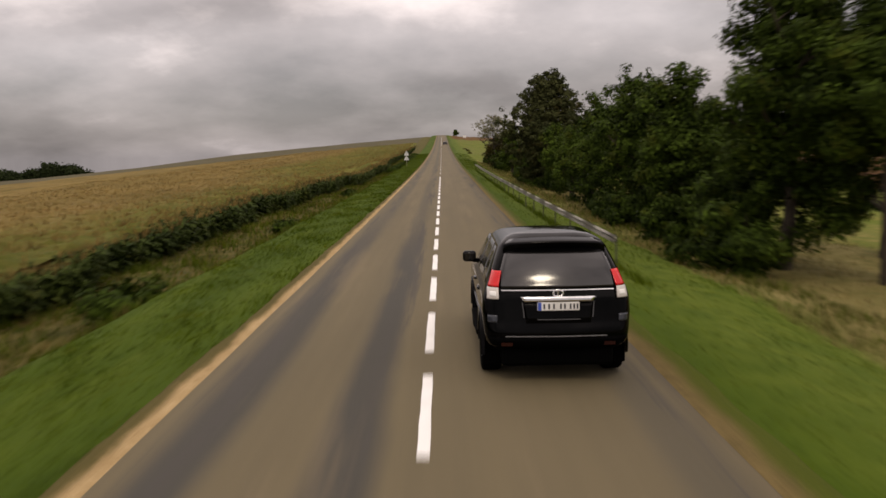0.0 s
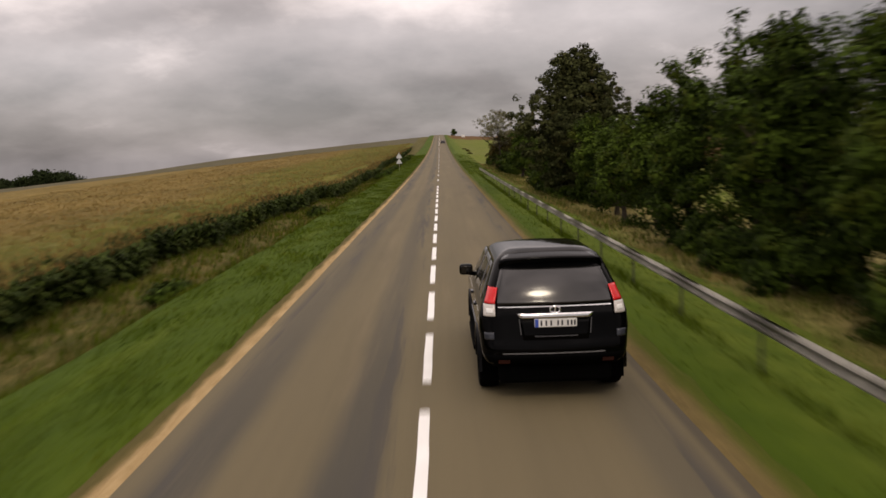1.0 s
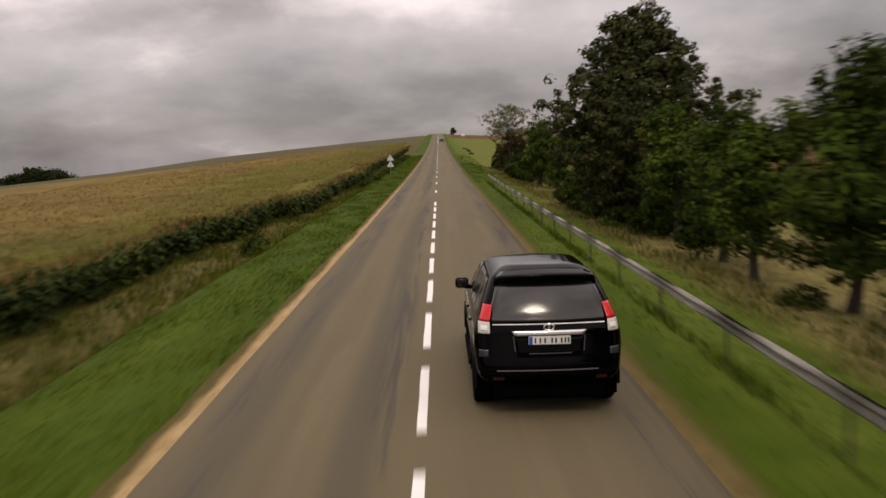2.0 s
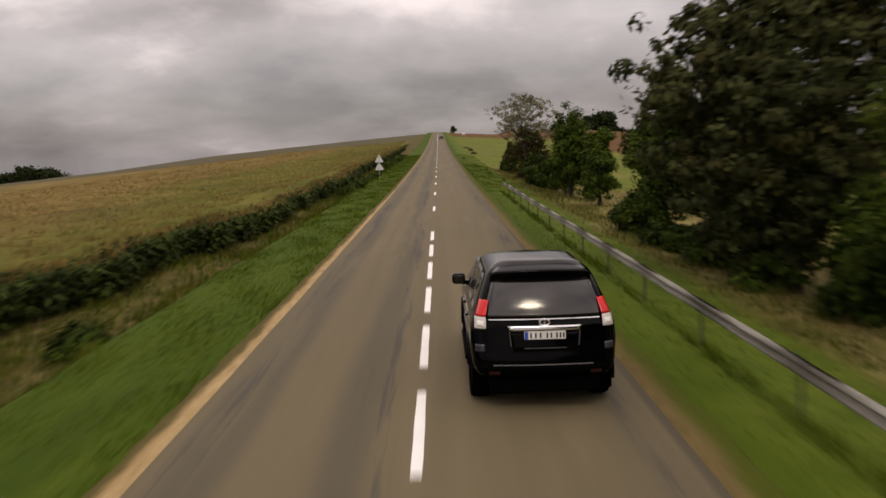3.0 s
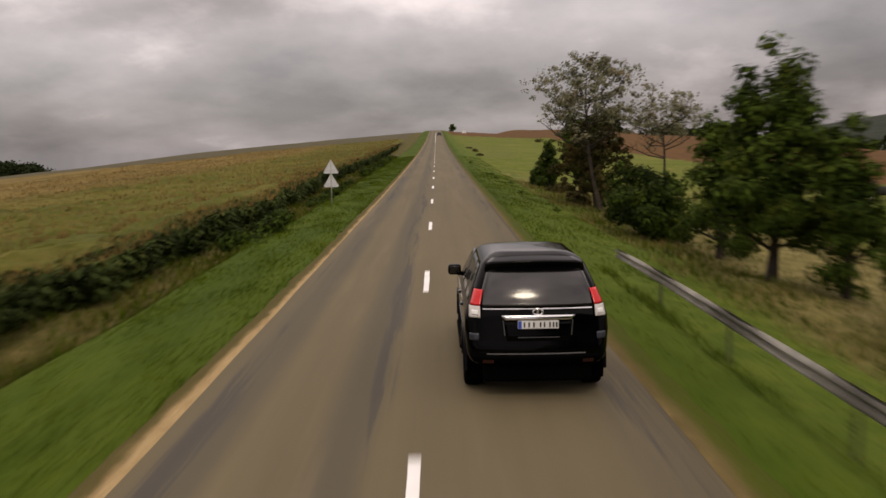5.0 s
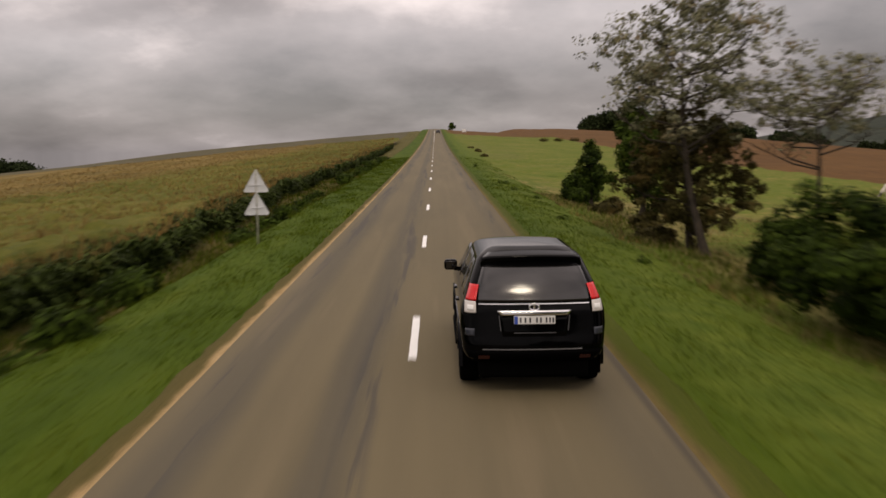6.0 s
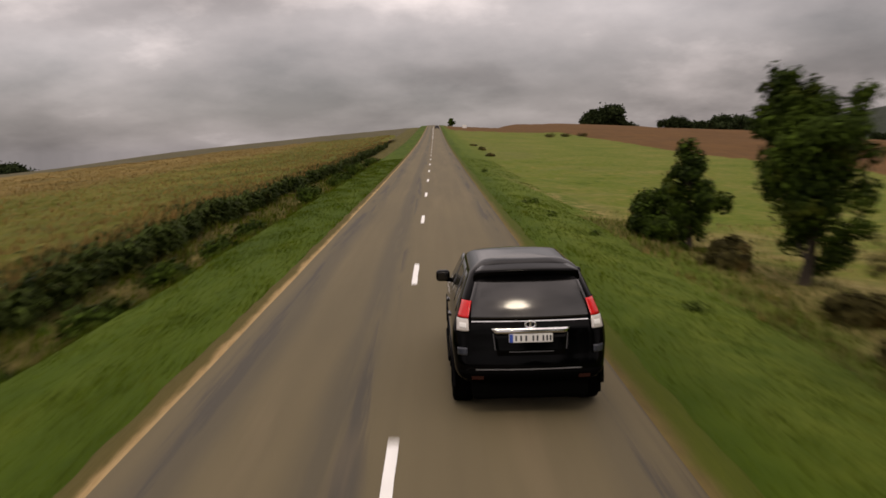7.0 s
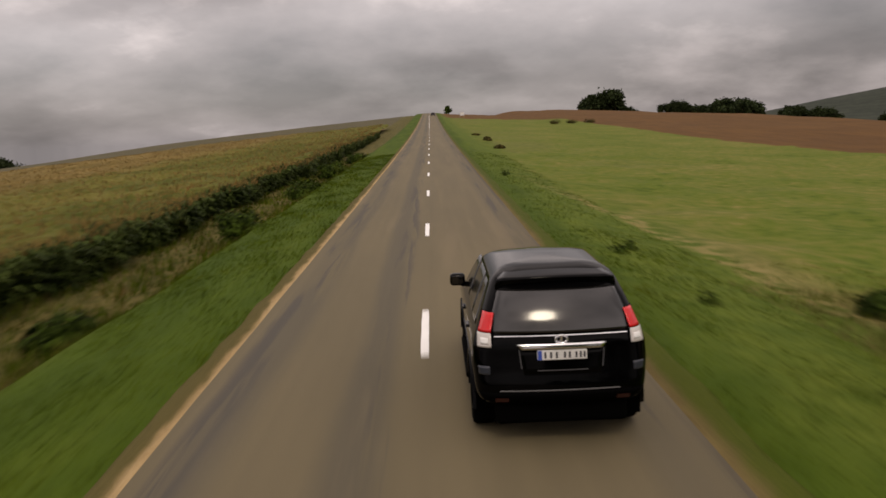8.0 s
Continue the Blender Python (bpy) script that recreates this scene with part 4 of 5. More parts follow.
row_tree(9.8, 66.0, 5.4, 1.8, 0.5, 7000, M_LEAF_MID)
row_tree(10.3, 70.5, 5.6, 1.9, 0.3, 10000)
row_tree(10.1, 75.5, 5.9, 1.8, 0.4, 7000, M_LEAF_MID)
row_tree(10.0, 82.5, 11.2, 3.9, 0.5, 42000, M_LEAF_OLIVE, "tall broad tree with windblown olive-green leaves", size=0.16, open_crown=0.1, clump=1000)
row_tree(10.6, 87.0, 7.6, 2.5, 0.6, 16000, M_LEAF_OLIVE, "leafy tree with dark olive-green leaves in the grass")
row_tree(11.8, 91.5, 7.0, 2.9, 0.2, 18000)
row_tree(10.1, 96.5, 6.4, 2.1, 0.2, 18000)
row_tree(9.7, 120.5, 6.2, 1.9, 0.1, 12000, M_LEAF_MID)
row_tree(10.9, 118.5, 4.6, 1.2, 0.1, 5000, M_LEAF_MID)
row_tree(10.6, 114.0, 5.0, 1.15, 0.05, 8000, M_LEAF_MID)
row_tree(10.2, 126.5, 5.0, 1.6, 0.3, 5500, M_LEAF_MID)
row_tree(9.5, 144.4, 8.9, 3.3, 4.7, 9000, M_LEAF_GREY, "half-bare spreading tree with sparse grey-green leaves", size=0.1, open_crown=0.31, clump=330, trunk_r=0.15, lean=(-0.1, 0.0))
row_tree(12.4, 143.2, 7.2, 2.6, 4.4, 3600, M_LEAF_GREY, "half-bare spreading tree with sparse grey-green leaves", size=0.1, open_crown=0.35, clump=240, trunk_r=0.11)
row_tree(9.6, 146.5, 5.6, 2.4, 0.3, 9500, M_LEAF_BROWN, "brownish leafy tree at the field's edge", size=0.13, open_crown=0.08, clump=240)
row_tree(10.5, 158.0, 5.9, 1.75, 0.5, 17000)
row_tree(9.1, 163.8, 3.8, 0.8, 0.1, 5000)

SHRUB = "low dense dark green shrub in the grass"
for x, y, h, r, mat in (
    # the shrubs at y 33.2 and 36.2 are added to fill shade under trees
    (9.2, 28.6, 2.4, 1.5, M_LEAF), (10.3, 33.2, 3.2, 1.6, M_LEAF), (9.9, 97.2, 2.7, 1.5, M_LEAF), (10.6, 84.4, 2.8, 1.7, M_LEAF), (11.6, 79.0, 3.4, 2.0, M_LEAF), (10.0, 77.6, 2.2, 1.2, M_LEAF), (10.5, 36.2, 2.8, 1.5, M_LEAF), (9.2, 37.0, 2.0, 1.4, M_LEAF), (9.0, 42.0, 1.8, 1.3, M_LEAF), (9.2, 47.0, 1.9, 1.3, M_LEAF), (9.4, 51.5, 1.5, 1.0, M_LEAF),
    (9.0, 86.5, 1.5, 1.1, M_LEAF), (9.1, 91.5, 1.3, 1.0, M_LEAF),
    (9.1, 131.0, 2.9, 1.6, M_LEAF), (9.5, 133.6, 3.2, 1.6, M_LEAF), (9.5, 137.2, 2.3, 1.2, M_LEAF),
    (9.3, 149.5, 0.7, 0.6, M_LEAF_BROWN), (9.6, 153.0, 0.7, 0.6, M_LEAF_BROWN), (9.2, 160.0, 0.55, 0.45, M_LEAF_BROWN), (9.4, 168.2, 2.3, 1.15, M_LEAF), (9.1, 167.2, 1.7, 0.8, M_LEAF), (9.4, 171.8, 0.6, 0.5, M_LEAF), (10.0, 162.5, 0.7, 0.5, M_LEAF_BROWN),
):
    row_tree(x, y, h, r, 0.05, int(4600 * r), mat, SHRUB if mat is not M_LEAF_BROWN else "low brownish shrub in the grass", name="shrub", category="shrub", group="shrubs along the road", trunk_r=0.04)
for k in range(3):
    row_tree(8.4 + 0.3 * math.sin(k * 2.1), 258.0 + 26.0 * k, 0.42 + 0.15 * math.sin(k * 1.7), 0.6, 0.05, 500, M_LEAF_BROWN, "low shrub in the far ditch", name="shrub", category="shrub", group="shrubs along the road", size=0.2, trunk_r=0.04)
for x, y, h, r in ((21.7, 143.0, 1.0, 1.1), (23.0, 144.5, 0.8, 0.9), (40.0, 430.0, 1.4, 2.2), (46.0, 432.0, 1.3, 2.2), (52.0, 436.0, 1.4, 2.2)):
    row_tree(x, y, h, r, 0.05, 1500, M_LEAF_BROWN, "low brownish bush out in the pasture", name="shrub", category="shrub", group="bushes in the pasture", trunk_r=0.04)
for x, y, h in ((4.6, 206.0, 0.4), (5.0, 177.0, 0.3), (5.5, 178.0, 0.28), (5.4, 171.0, 0.22), (6.2, 165.5, 0.25), (5.8, 152.0, 0.25), (6.4, 140.5, 0.3), (5.9, 118.0, 0.25)):
    row_tree(x, y, h * 0.75, 0.15, 0.02, 160, M_LEAF, "dark weed tuft in the mown verge", name="bush", category="weed", group="weed tufts on the verge", size=0.07, trunk_r=0.01)
# weeds and bushes in the west ditch
for x, y, h, r in ((-7.5, 23.5, 1.0, 1.0), (-7.6, 46.0, 0.7, 0.8), (-7.9, 78.0, 0.8, 0.8), (-7.0, 128.5, 0.8, 0.8), (-6.6, 131.5, 0.75, 0.7), (-6.8, 136.5, 1.0, 0.8), (-7.2, 149.0, 0.8, 0.6), (-7.0, 153.5, 0.7, 0.6), (-7.2, 160.0, 0.8, 0.7), (-7.3, 166.0, 0.8, 0.7), (-7.6, 172.5, 0.9, 0.8), (-7.0, 187.0, 1.0, 1.1), (-7.2, 204.0, 1.1, 1.1), (-7.4, 222.0, 1.2, 1.2), (-7.4, 243.0, 1.2, 1.2)):
    row_tree(x, y, h, r, 0.02, int(1700 * r), M_LEAF, "small dark bush in the grassy ditch", name="bush", category="shrub", group="bushes in the ditch", trunk_r=0.03, size=0.13)


# ---- distant woods ----
def copse(x, y, wide, deep, h, crowns, seed, label, name="copse"):
    rng = np.random.default_rng(seed)
    root = tagged(new(name), label, "trees", "distant woods")
    root.location = (x, y, float(ground_z(x, y)) - 1.0)
    pos = []
    for k in range(crowns):
        cx, cy = rng.uniform(-0.5, 0.5) * wide, rng.uniform(-0.5, 0.5) * deep
        dz = float(ground_z(x + cx, y + cy)) - root.location.z - 0.5
        hh = h * rng.uniform(0.7, 1.0) * (1 - 0.5 * abs(cx / wide * 2) ** 2.5)
        verts, faces = [], []
        tube(verts, faces, [(cx, cy, dz), (cx, cy, dz + hh * 0.6)], [h * 0.03, h * 0.012], 6)
        mesh_object("trunk", verts, faces, M_BARK, root)
        r = h * rng.uniform(0.28, 0.4)
        for _ in range(26):
            d = rng.normal(size=3)
            d /= np.linalg.norm(d)
            c = np.array((cx, cy, dz + hh * 0.55)) + d * (r, r, hh * 0.42) * rng.uniform(0.5, 1.0)
            pos.append(c + rng.normal(size=(34, 3)) * r * 0.2)
    p = np.concatenate(pos)
    v, f = leaves_mesh(rng, p[p[:, 2] > 0], h * 0.085)
    mesh_object("crowns", v, f, M_LEAF_FAR, root)
    return root


copse(229, 1240, 56, 30, 34, 14, 1, "round dark copse on the brown field's skyline")
copse(222, 1230, 70, 20, 14, 10, 12, "low dark trees on the brown field's skyline")
copse(288, 1120, 60, 30, 20, 12, 2, "dark wood on the skyline behind the field")
copse(336, 1095, 66, 40, 27, 16, 3, "dark wood on the skyline behind the field")
copse(395, 1050, 66, 40, 21, 14, 4, "dark trees at the far end of the field")
copse(372, 790, 50, 40, 15, 12, 14, "dark trees at the far end of the field")
copse(-502, 1100, 88, 60, 27, 26, 5, "long dark wood far behind the corn field")
copse(-600, 1130, 110, 60, 27, 26, 6, "long dark wood far behind the corn field")
copse(-330, 900, 30, 10, 5, 6, 7, "small dark trees on the corn field's skyline")
row_tree(11.0, 672.0, 5.5, 2.6, 0.3, 900, M_LEAF, "lone tree beside the road on the crest", size=0.6, group="distant woods")


# ---- corn field ----
EDGE_Y = [-60, 20, 54, 80, 92, 99, 109, 119, 135, 140, 160, 176, 195, 230, 400]
EDGE_X = [-10.5, -10.7, -11.3, -11.0, -10.4, -9.6, -9.3, -9.9, -9.6, -9.2, -9.9, -10.6, -11.0, -10.5, -10.4]


def corn_edge(y):
    """Where the uneven edge of the field runs."""
    return np.interp(y, EDGE_Y, EDGE_X) + 0.2 * np.sin(y * 0.53) + 0.14 * np.sin(y * 1.3 + 2)


def corn_field():
    rng = np.random.default_rng(21)
    rows, step = 3, 0.16
    ys = np.arange(-30, 330, step)
    px = np.concatenate([-0.6 * i + rng.normal(0, 0.1, len(ys)) for i in range(rows)])
    py = np.concatenate([ys + rng.uniform(-0.1, 0.1, len(ys)) for _ in range(rows)])
    px += corn_edge(py)
    keep = rng.uniform(size=len(px)) > 0.06
    px, py = px[keep], py[keep]
    patch = 0.97 + 0.12 * np.sin(py * 0.11 + 1.3) * np.sin(py * 0.043) + rng.normal(0, 0.07, len(px))
    pz = ground_z(px, py)
    h = 1.27 * np.clip(patch, 0.72, 1.14)
    n = len(px)
    V, F, base = [], [], 0
    for k in range(11):  # leaves: an arching strip of two quads
        t = 0.05 + 0.082 * k
        ang = rng.uniform(0, 2 * math.pi, n)
        ln, wd = rng.uniform(0.4, 0.75, n), rng.uniform(0.055, 0.1, n)
        c, s = np.cos(ang), np.sin(ang)
        z0 = pz + h * t
        rows_ = []
        for u, dz, w in ((0.0, 0.0, 0.6), (0.5, 0.26, 1.0), (1.0, 0.08, 0.15)):
            cx, cy, cz = px + c * ln * u, py + s * ln * u, z0 + dz * ln * 1.1
            rows_.append(np.stack([np.stack([cx - s * wd * w, cy + c * wd * w, cz], 1), np.stack([cx + s * wd * w, cy - c * wd * w, cz], 1)], 1))
        v = np.stack(rows_, 1).reshape(n, 6, 3)
        V.append(v.reshape(-1, 3))
        i = base + np.arange(n)[:, None] * 6
        F += [i + [0, 1, 3, 2], i + [2, 3, 5, 4]]
        base += n * 6
    # stalks
    w = 0.016
    v = np.stack([np.stack([px - w, py, pz], 1), np.stack([px + w, py, pz], 1), np.stack([px + w * 0.5, py, pz + h], 1), np.stack([px - w * 0.5, py, pz + h], 1)], 1)
    V.append(v.reshape(-1, 3))
    F.append(base + np.arange(n)[:, None] * 4 + [0, 1, 2, 3])
    base += n * 4
    ob = mesh_object("corn_plants", np.concatenate(V), np.concatenate(F), M_CORN)
    tagged(ob, "tall green maize plants at the field's edge", "corn", kind="stuff")
    return px, py, pz + h


def tassels(tops):
    rng = np.random.default_rng(22)
    px, py, pz = tops
    m = 60000
    u = rng.uniform(size=m)
    fx = -12.6 - 75 * u ** 1.7
    fy = rng.uniform(-25, 394, m)
    px, py, pz = np.concatenate([px, fx]), np.concatenate([py, fy]), np.concatenate([pz - 0.05, ground_z(fx, fy) + corn_height(fx, fy) - 0.08])
    n = len(px)
    V, F, base = [], [], 0
    grow = 1 + np.clip((-px - 13) / 40, 0, 1.2)
    for k in range(3):
        a = rng.uniform(0, 2 * math.pi, n)
        tilt = rng.uniform(0.05, 0.2, n) * grow
        w = 0.022 * grow
        hh = rng.uniform(0.2, 0.38, n)
        c, s = np.cos(a), np.sin(a)
        v = np.stack([np.stack([px - s * w, py + c * w, pz], 1), np.stack([px + s * w, py - c * w, pz], 1), np.stack([px + c * tilt, py + s * tilt, pz + hh], 1)], 1)
        V.append(v.reshape(-1, 3))
        F.append(base + np.arange(n)[:, None] * 3 + [0, 1, 2])
        base += n * 3
    tagged(mesh_object("corn_tassels", np.concatenate(V), np.concatenate(F), M_TASSEL), "tan dry tassels over the maize field", "corn", kind="stuff")


def corn_height(x, y):
    return 1.3 + 0.10 * np.sin(x * 1.9 + 0.3 * y) * np.sin(y * 0.9) + 0.12 * np.sin(y * 0.21 + x * 0.13) * np.sin(x * 0.11 - 1) + 0.05 * np.sin(x * 8.7) - 0.3 * np.clip((x - corn_edge(y) + 1.5) / 0.9, 0, 1)


def canopy_material():
    m, nt, b = material("corn_canopy", 0.95, spec=0.1)
    n1, n2, n3 = noise_node(nt, 0.06, 5), noise_node(nt, 1.1, 5, 0.7), noise_node(nt, 6.0, 4, 0.7)
    mixed = mix_node(nt, 0.55, n1.outputs[0], mix_node(nt, 0.5, n2.outputs[0], n3.outputs[0]))
    far = ramp_node(nt, mixed, [(0.36, (0.08, 0.066, 0.022)), (0.48, (0.158, 0.115, 0.038)), (0.66, (0.26, 0.182, 0.066))]).outputs[0]
    near = ramp_node(nt, mixed, [(0.36, (0.04, 0.055, 0.009)), (0.5, (0.104, 0.106, 0.022)), (0.66, (0.19, 0.158, 0.042))]).outputs[0]
    tc, sep = nt.nodes.new("ShaderNodeTexCoord"), nt.nodes.new("ShaderNodeSeparateXYZ")
    nt.links.new(tc.outputs["Object"], sep.inputs[0])
    reach = mathn(nt, "ADD", sep.outputs["X"], mathn(nt, "MULTIPLY", gate(nt, sep.outputs["Y"], 90.0, 180.0), 16.0))
    col = mix_node(nt, gate(nt, reach, -12.0, -26.0), near, far)
    nt.links.new(col, b.inputs["Base Color"])
    bump_node(nt, b, n3.outputs[0], 0.8, 0.12)
    return m


M_CANOPY = canopy_material()
v, f = grid_mesh(-spread(10.4, 45, 0.35, 10.4, 800, 1.09)[::-1], np.append(np.arange(-60, 300, 0.7), np.linspace(300, 396, 70)), lambda X, Y: ground_z(X, Y) + corn_height(X, Y))
v[:, 0] += (corn_edge(v[:, 1]) + 9.7) * np.clip((v[:, 0] + 30) / 19, 0, 1)
v[:, 2] = ground_z(v[:, 0], v[:, 1]) + corn_height(v[:, 0], v[:, 1])
jit = np.random.default_rng(8)
v[:, 2] += jit.normal(0, 0.07, len(v))
v[:, :2] += jit.normal(0, 0.06, (len(v), 2))
tagged(mesh_object("corn_canopy", v, f, M_CANOPY), "ripening tan and green maize field seen from above", "corn", kind="stuff")
tassels(corn_field())


# ---- grasses ----
def blades(name, zones, mat, label, seed):
    """zones: x range, y range, count, height range, width."""
    rng = np.random.default_rng(seed)
    V, F, base = [], [], 0
    for x0, x1, y0, y1, n, h0, h1, w in zones:
        x, y = rng.uniform(x0, x1, n), rng.uniform(y0, y1, n)
        lump = 0.5 + 0.5 * np.sin(x * 2.1 + 1.7 * np.sin(y * 0.4)) * np.sin(y * 0.83 + x)
        ok = rng.uniform(size=n) < 0.35 + 0.65 * lump
        x, y, lump = x[ok], y[ok], lump[ok]
        n = len(x)
        z = ground_z(x, y) - 0.01
        a = rng.uniform(0, 2 * math.pi, n)
        hh = rng.uniform(h0, h1, n) * (0.6 + 0.6 * lump)
        ww = w * rng.uniform(0.6, 1.4, n)
        lean = hh * rng.uniform(0.15, 0.6, n)
        c, s = np.cos(a), np.sin(a)
        v = np.stack([np.stack([x - s * ww, y + c * ww, z], 1), np.stack([x + s * ww, y - c * ww, z], 1), np.stack([x + c * lean, y + s * lean, z + hh], 1)], 1)
        V.append(v.reshape(-1, 3))
        F.append(base + np.arange(n)[:, None] * 3 + [0, 1, 2])
        base += n * 3
    return tagged(mesh_object(name, np.concatenate(V), np.concatenate(F), mat), label, "grass", kind="stuff")


blades("verge_grass", [(4.5, 4.85, 22, 119, 6000, 0.1, 0.26, 0.012), (-6.5, -3.35, 0, 240, 120000, 0.04, 0.1, 0.016), (3.45, 7.6, 0, 240, 36000, 0.04, 0.1, 0.016), (3.5, 7.4, 118, 182, 16000, 0.04, 0.1, 0.016), (7.6, 12, 90, 178, 12000, 0.06, 0.16, 0.02)], M_GRASS, "short green grass on the road's verges", 31)
blades("ditch_grass", [(-11.5, -6.7, 0, 250, 30000, 0.15, 0.4, 0.016)], M_STRAW, "dry straw-coloured grass in the ditch", 32)
blades("meadow_grass", [(7.0, 9.6, 15, 175, 20000, 0.12, 0.35, 0.014), (9.6, 18.0, 20, 175, 26000, 0.1, 0.3, 0.016)], M_HAY, "bleached tall grass under the roadside trees", 34)
blades("ditch_weeds", [(-11.5, -6.6, 0, 250, 40000, 0.15, 0.38, 0.03), (7.4, 9.8, 15, 175, 12000, 0.12, 0.3, 0.025)], M_GRASS, "green weeds among the dry ditch grass", 33)


# ---- guardrail ----
def guardrail(y0, y1):
    rail = tagged(new("guardrail"), "galvanised steel guardrail on posts beside the road", "guardrail")
    prof = [(0.03, -0.004), (0.0, 0.0), (-0.03, 0.012), (-0.045, 0.03), (-0.03, 0.048), (0.02, 0.066), (0.05, 0.085), (0.05, 0.105), (0.02, 0.124), (-0.03, 0.14), (-0.05, 0.155), (-0.045, 0.17), (-0.01, 0.19), (0.04, 0.2), (0.06, 0.196)]
    X, step = 4.60, 4.0
    n = int(round((y1 - y0) / step))
    for k in range(n):
        a, b = y0 + k * step, y0 + (k + 1) * step + 0.12
        bm = bmesh.new()
        rows = []
        for y in np.linspace(a, b, 3):
            drop = 0.02 * max(0, y - (y1 - 2.5))
            rows.append([bm.verts.new((X + px + (0.006 if k % 2 else 0), y, float(road_z(y)) + 0.535 + pz - drop)) for px, pz in prof])
        for p, q in zip(rows[:-1], rows[1:]):
            for j in range(len(prof) - 1):
                bm.faces.new((p[j], p[j + 1], q[j + 1], q[j]))
        bmesh.ops.solidify(bm, geom=list(bm.faces), thickness=0.004)
        part("rail_panel", bm, M_STEEL, rail, smooth=True)
        for y in (a + 0.4,):
            z = float(ground_z(X, y))
            top = float(road_z(y)) + 0.74
            bm = rounded_box(X + 0.085, X + 0.125, y - 0.022, y + 0.022, z - 0.2, top, 0.004, 1)
            part("post", bm, M_POST, rail)
            part("spacer", rounded_box(X + 0.045, X + 0.085, y - 0.03, y + 0.03, top - 0.15, top - 0.06, 0.004, 1), M_STEEL, rail)
    return rail


guardrail(25.0, 117.0)


# ---- road signs ----
def triangle_plate(cz, parent, mat):
    bm = bmesh.new()
    s, h = 0.45, 0.78
    pts = [(-s, 0), (s, 0), (0, h)]
    out = []
    for i, (x, z) in enumerate(pts):  # rounded corners
        p = Vector((x, z))
        a, b = Vector(pts[i - 1]), Vector(pts[(i + 1) % 3])
        da, db = (a - p).normalized(), (b - p).normalized()
        for t in (0.0, 0.33, 0.67, 1.0):
            q = p + da * 0.09 * (1 - t) ** 1.5 + db * 0.09 * t ** 1.5
            out.append(q)
    lo = [bm.verts.new((q.x, -0.012, q.y)) for q in out]
    hi = [bm.verts.new((q.x, 0.012, q.y)) for q in out]
    rim = [bm.verts.new((q.x * 0.96, -0.012, 0.26 + (q.y - 0.26) * 0.96)) for q in out]
    rec = [bm.verts.new((q.x * 0.95, 0.004, 0.26 + (q.y - 0.26) * 0.95)) for q in out]
    n = len(out)
    for i in range(n):
        j = (i + 1) % n
        bm.faces.new((lo[i], lo[j], hi[j], hi[i]))
        bm.faces.new((lo[i], lo[j], rim[j], rim[i]))
        bm.faces.new((rim[i], rim[j], rec[j], rec[i]))
    bm.faces.new(rec)
    bm.faces.new(hi)
    bmesh.ops.recalc_face_normals(bm, faces=bm.faces)
    ob = part("sign_plate", bm, mat, parent, "pale grey back of a triangular plate")
    ob.location = (0, -0.02, cz)
    part("bracket", rounded_box(-0.2, 0.2, -0.03, 0.0, 0.22, 0.26, 0.004, 1), mat, ob)
    return ob


M_SIGNBACK = varied("pale_sign_back", (0.5, 0.51, 0.52), (0.68, 0.69, 0.7), 3, 40, 0.5, metal=0.1, bump=0.05, dist=0.003)
sign = tagged(new("road_sign"), "two pale triangular sign plates on a grey post, seen from behind", "road sign")
sx, sy = -5.63, 144.5
sign.location = (sx, sy, float(ground_z(sx, sy)))
part("post", ring_lathe([(0.001, -0.1), (0.032, -0.1), (0.032, 2.35), (0.03, 2.5), (0.001, 2.5)], 14), M_STEEL, sign, smooth=True).rotation_euler = (0, radians(-90), 0)
triangle_plate(0.98, sign, M_SIGNBACK)
triangle_plate(1.74, sign, M_SIGNBACK)

board = tagged(new("white_board"), "small white board on posts far along the road", "sign")
bx, by = 14.0, 523.0
board.location = (bx, by, float(ground_z(bx, by)))
part("panel", rounded_box(-0.9, 0.9, -0.04, 0.04, 0.8, 2.1, 0.02, 1), M_PLATE, board)
for s in (-1, 1):
    part("post", rounded_box(s * 0.8 - 0.05, s * 0.8 + 0.05, 0.04, 0.14, -0.2, 2.0, 0.01, 1), M_STEEL, board)


# ---- cattle ----
def ellipsoid(c, r, rot=0.0, u=14, v=10):
    bm = bmesh.new()
    bmesh.ops.create_uvsphere(bm, u_segments=u, v_segments=v, radius=1)
    for w in bm.verts:
        w.co = Vector((w.co.x * r[0], w.co.y * r[1], w.co.z * r[2]))
    bmesh.ops.rotate(bm, verts=bm.verts, matrix=Matrix.Rotation(rot, 3, "Y"))
    bmesh.ops.translate(bm, verts=bm.verts, vec=c)
    return bm


def join_into(bm, other):
    me = bpy.data.meshes.new("tmp")
    other.to_mesh(me)
    other.free()
    bm.from_mesh(me)
    bpy.data.meshes.remove(me)


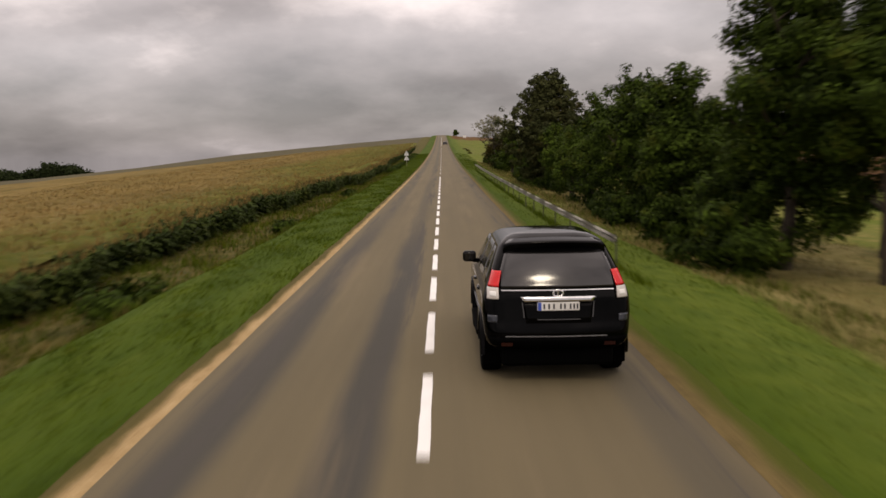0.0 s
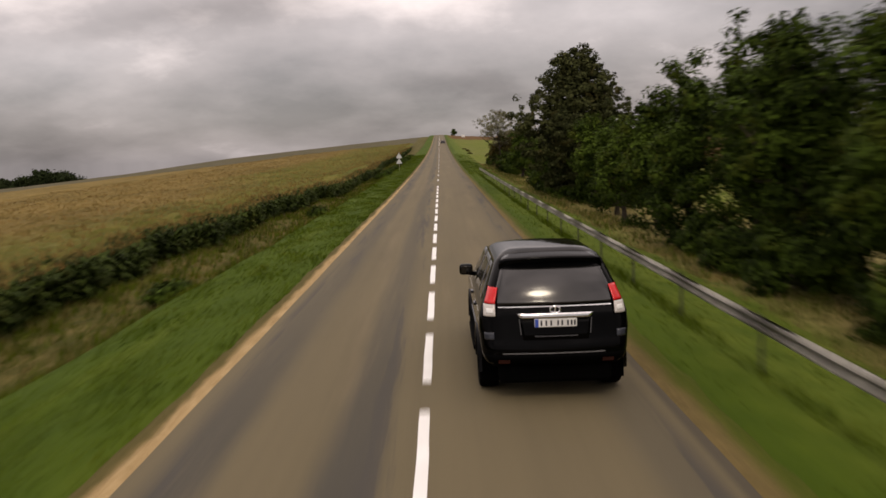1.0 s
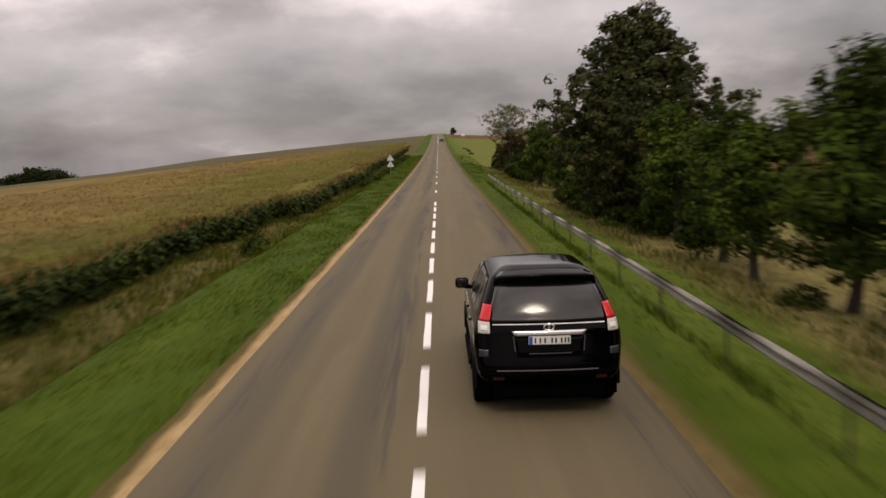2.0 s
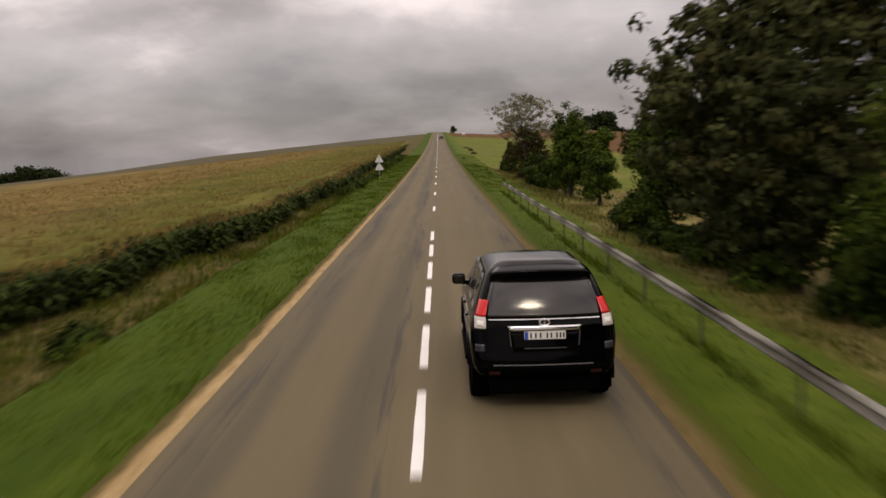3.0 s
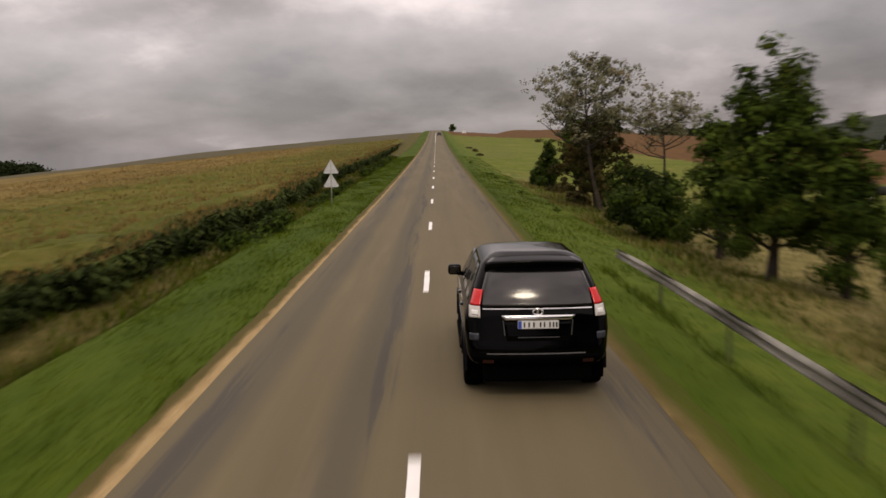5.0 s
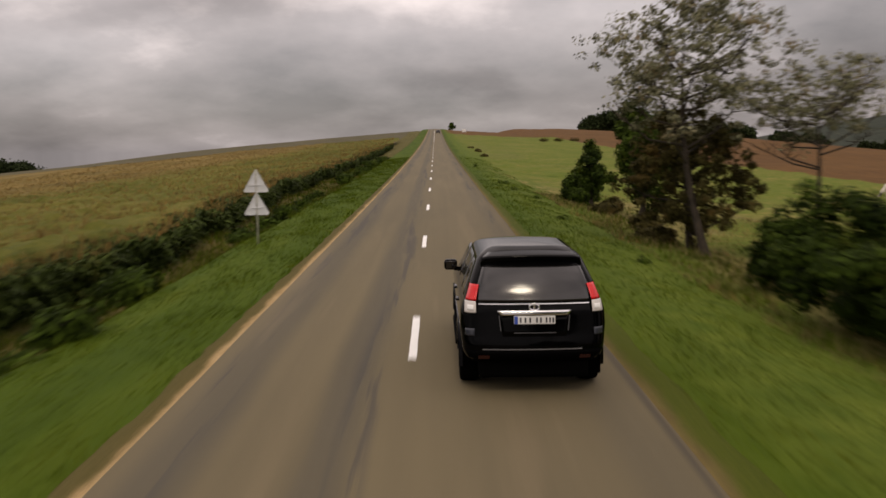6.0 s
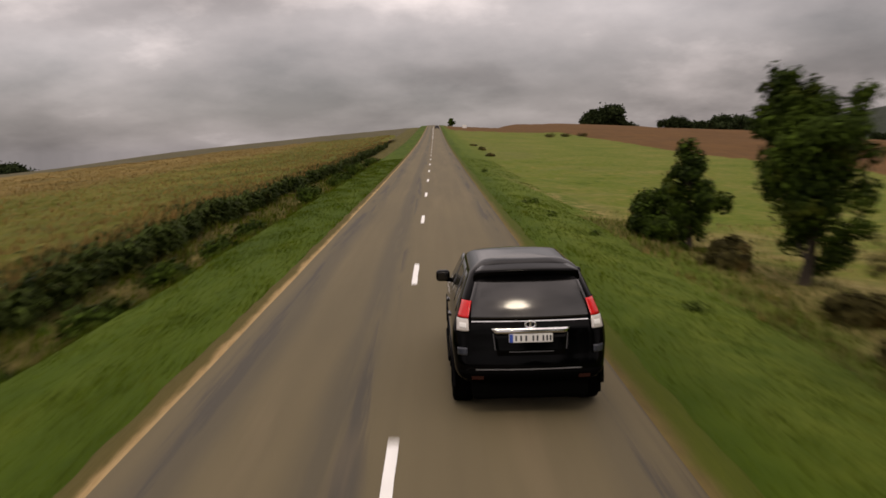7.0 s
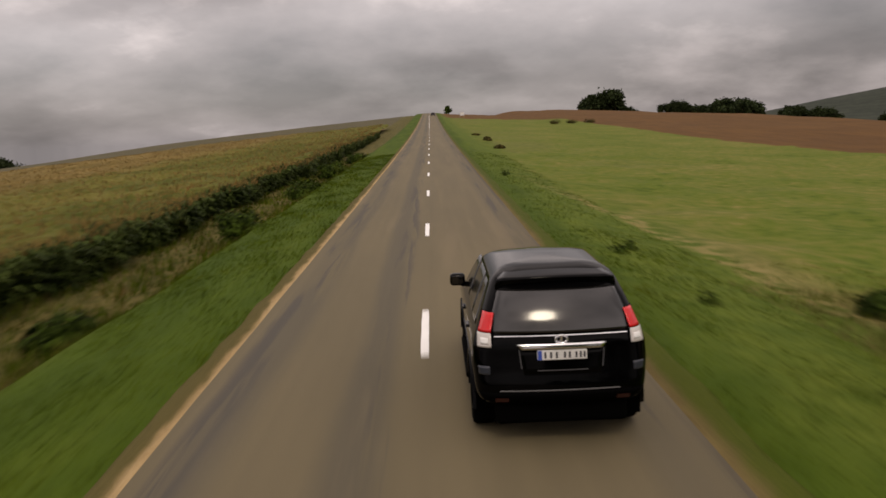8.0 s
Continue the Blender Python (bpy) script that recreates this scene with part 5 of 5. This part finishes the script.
def cow(x, y, turn, mat, label, grazing=True):
    c = tagged(new("cow"), label, "cow", "grazing cattle")
    body = ellipsoid((0, 0, 0.95), (0.85, 0.34, 0.4))
    join_into(body, ellipsoid((-0.62, 0, 1.05), (0.38, 0.31, 0.33)))
    join_into(body, ellipsoid((0.6, 0, 1.0), (0.4, 0.28, 0.36)))
    part("body", body, mat, c, smooth=True)
    if grazing:
        hv = ellipsoid((1.0, 0, 0.78), (0.42, 0.14, 0.18), radians(48))
        join_into(hv, ellipsoid((1.3, 0, 0.36), (0.26, 0.11, 0.12), radians(50)))
    else:
        hv = ellipsoid((1.0, 0, 1.2), (0.4, 0.14, 0.18), radians(-30))
        join_into(hv, ellipsoid((1.4, 0, 1.36), (0.26, 0.11, 0.13), radians(25)))
    part("head", hv, mat, c, smooth=True)
    for sx_ in (-0.62, 0.62):
        for sy_ in (-0.17, 0.17):
            vs, fs = [], []
            tube(vs, fs, [(sx_, sy_, 0.8), (sx_ + 0.03, sy_, 0.42), (sx_, sy_, 0.0)], [0.12, 0.065, 0.06], 8)
            mesh_object("leg", vs, fs, mat, c, smooth=True)
    vs, fs = [], []
    tube(vs, fs, [(-0.95, 0, 1.15), (-1.04, 0, 0.85), (-1.03, 0, 0.45)], [0.03, 0.025, 0.04], 6)
    mesh_object("tail", vs, fs, mat, c)
    c.location, c.rotation_euler = (x, y, float(ground_z(x, y)) - 0.02), (0, 0, radians(turn))
    return c


M_COWBLACK = varied("black_hide", (0.008, 0.007, 0.006), (0.02, 0.017, 0.015), 3, 20, 0.8, bump=0.2)
_m, _nt, _b = material("piebald_hide", 0.8)
_nt.links.new(ramp_node(_nt, noise_node(_nt, 1.4, 2).outputs[0], [(0.45, (0.55, 0.5, 0.44)), (0.6, (0.6, 0.55, 0.5)), (0.64, (0.05, 0.04, 0.035))]).outputs[0], _b.inputs["Base Color"])
M_COWWHITE = _m
_m, _nt, _b = material("black_and_white_hide", 0.8)
_nt.links.new(ramp_node(_nt, noise_node(_nt, 1.3, 2).outputs[0], [(0.5, (0.012, 0.01, 0.01)), (0.62, (0.012, 0.01, 0.01)), (0.66, (0.55, 0.5, 0.45))]).outputs[0], _b.inputs["Base Color"])
M_COWPIED = _m
cow(38.1, 168.7, 200, M_COWPIED, "black and white cow grazing in the pasture")
cow(49.1, 187.0, 70, M_COWBLACK, "black cow standing in the pasture", False)
cow(51.3, 205.5, 160, M_COWBLACK, "black cow lying low in the pasture")
cow(41.1, 191.5, 190, M_COWWHITE, "pale cow grazing in the pasture")

car = suv()
ahead = far_car()

# seconds, x, y of the rear bumper
CAR_PATH = [(0.0, 1.640, 13.758, 0.1), (0.5, 1.635, 22.564, 0.0), (1.0, 1.633, 31.880, 0.05), (1.5, 1.622, 41.247, 0.0), (3.0, 1.594, 69.602, 0.12), (3.5, 1.592, 79.078, 0.1), (4.0, 1.547, 88.615, 0.0), (4.5, 1.522, 97.784, 0.0), (6.0, 1.604, 126.348, 0.0), (6.5, 1.593, 135.474, 0.06), (7.0, 1.634, 144.965, 0.2), (7.5, 1.569, 154.095, 0.15), (8.0, 1.500, 163.615, -0.2)]


def motions():
    def on_road(x, y, yaw=0.0):
        a, b = float(road_z(y + 0.93)), float(road_z(y + 3.72))
        crown = 0.04 - abs(x) * 0.012
        return pose(x, y, a + crown - (b - a) / 2.79 * 0.93, math.degrees(math.atan((b - a) / 2.79)), 0, yaw)

    walk(car, [(t, on_road(x, y, yaw)) for t, x, y, yaw in CAR_PATH])
    # wheels roll: radius 0.388 m; the left ones are turned round, so they spin the other way
    for w in [o for o in car.children if o.name.startswith("wheel") and not o.name.startswith("wheel_arch")]:
        left = w.location.x < 0
        x, y, z = w.location
        w_rows = []
        for k in range(int(8.0 / 0.0333) + 1):
            t = k / 30
            d = float(np.interp(t, [r[0] for r in CAR_PATH], [r[2] for r in CAR_PATH])) - CAR_PATH[0][2]
            turn = math.degrees(d / 0.388) - 60 * k  # six alike spokes: the same look, under 90 degrees a step
            spin = Matrix.Rotation(radians(-turn), 4, "X")
            w_rows.append((t, Matrix.Translation((x, y, z)) @ spin @ (Matrix.Rotation(math.pi, 4, "Z") if left else Matrix.Identity(4))))
        walk(w, w_rows)
    walk(ahead, [(t, on_road(1.5, 352.0 + 19.0 * t)) for t in np.linspace(0, 8, 17)])


motions()
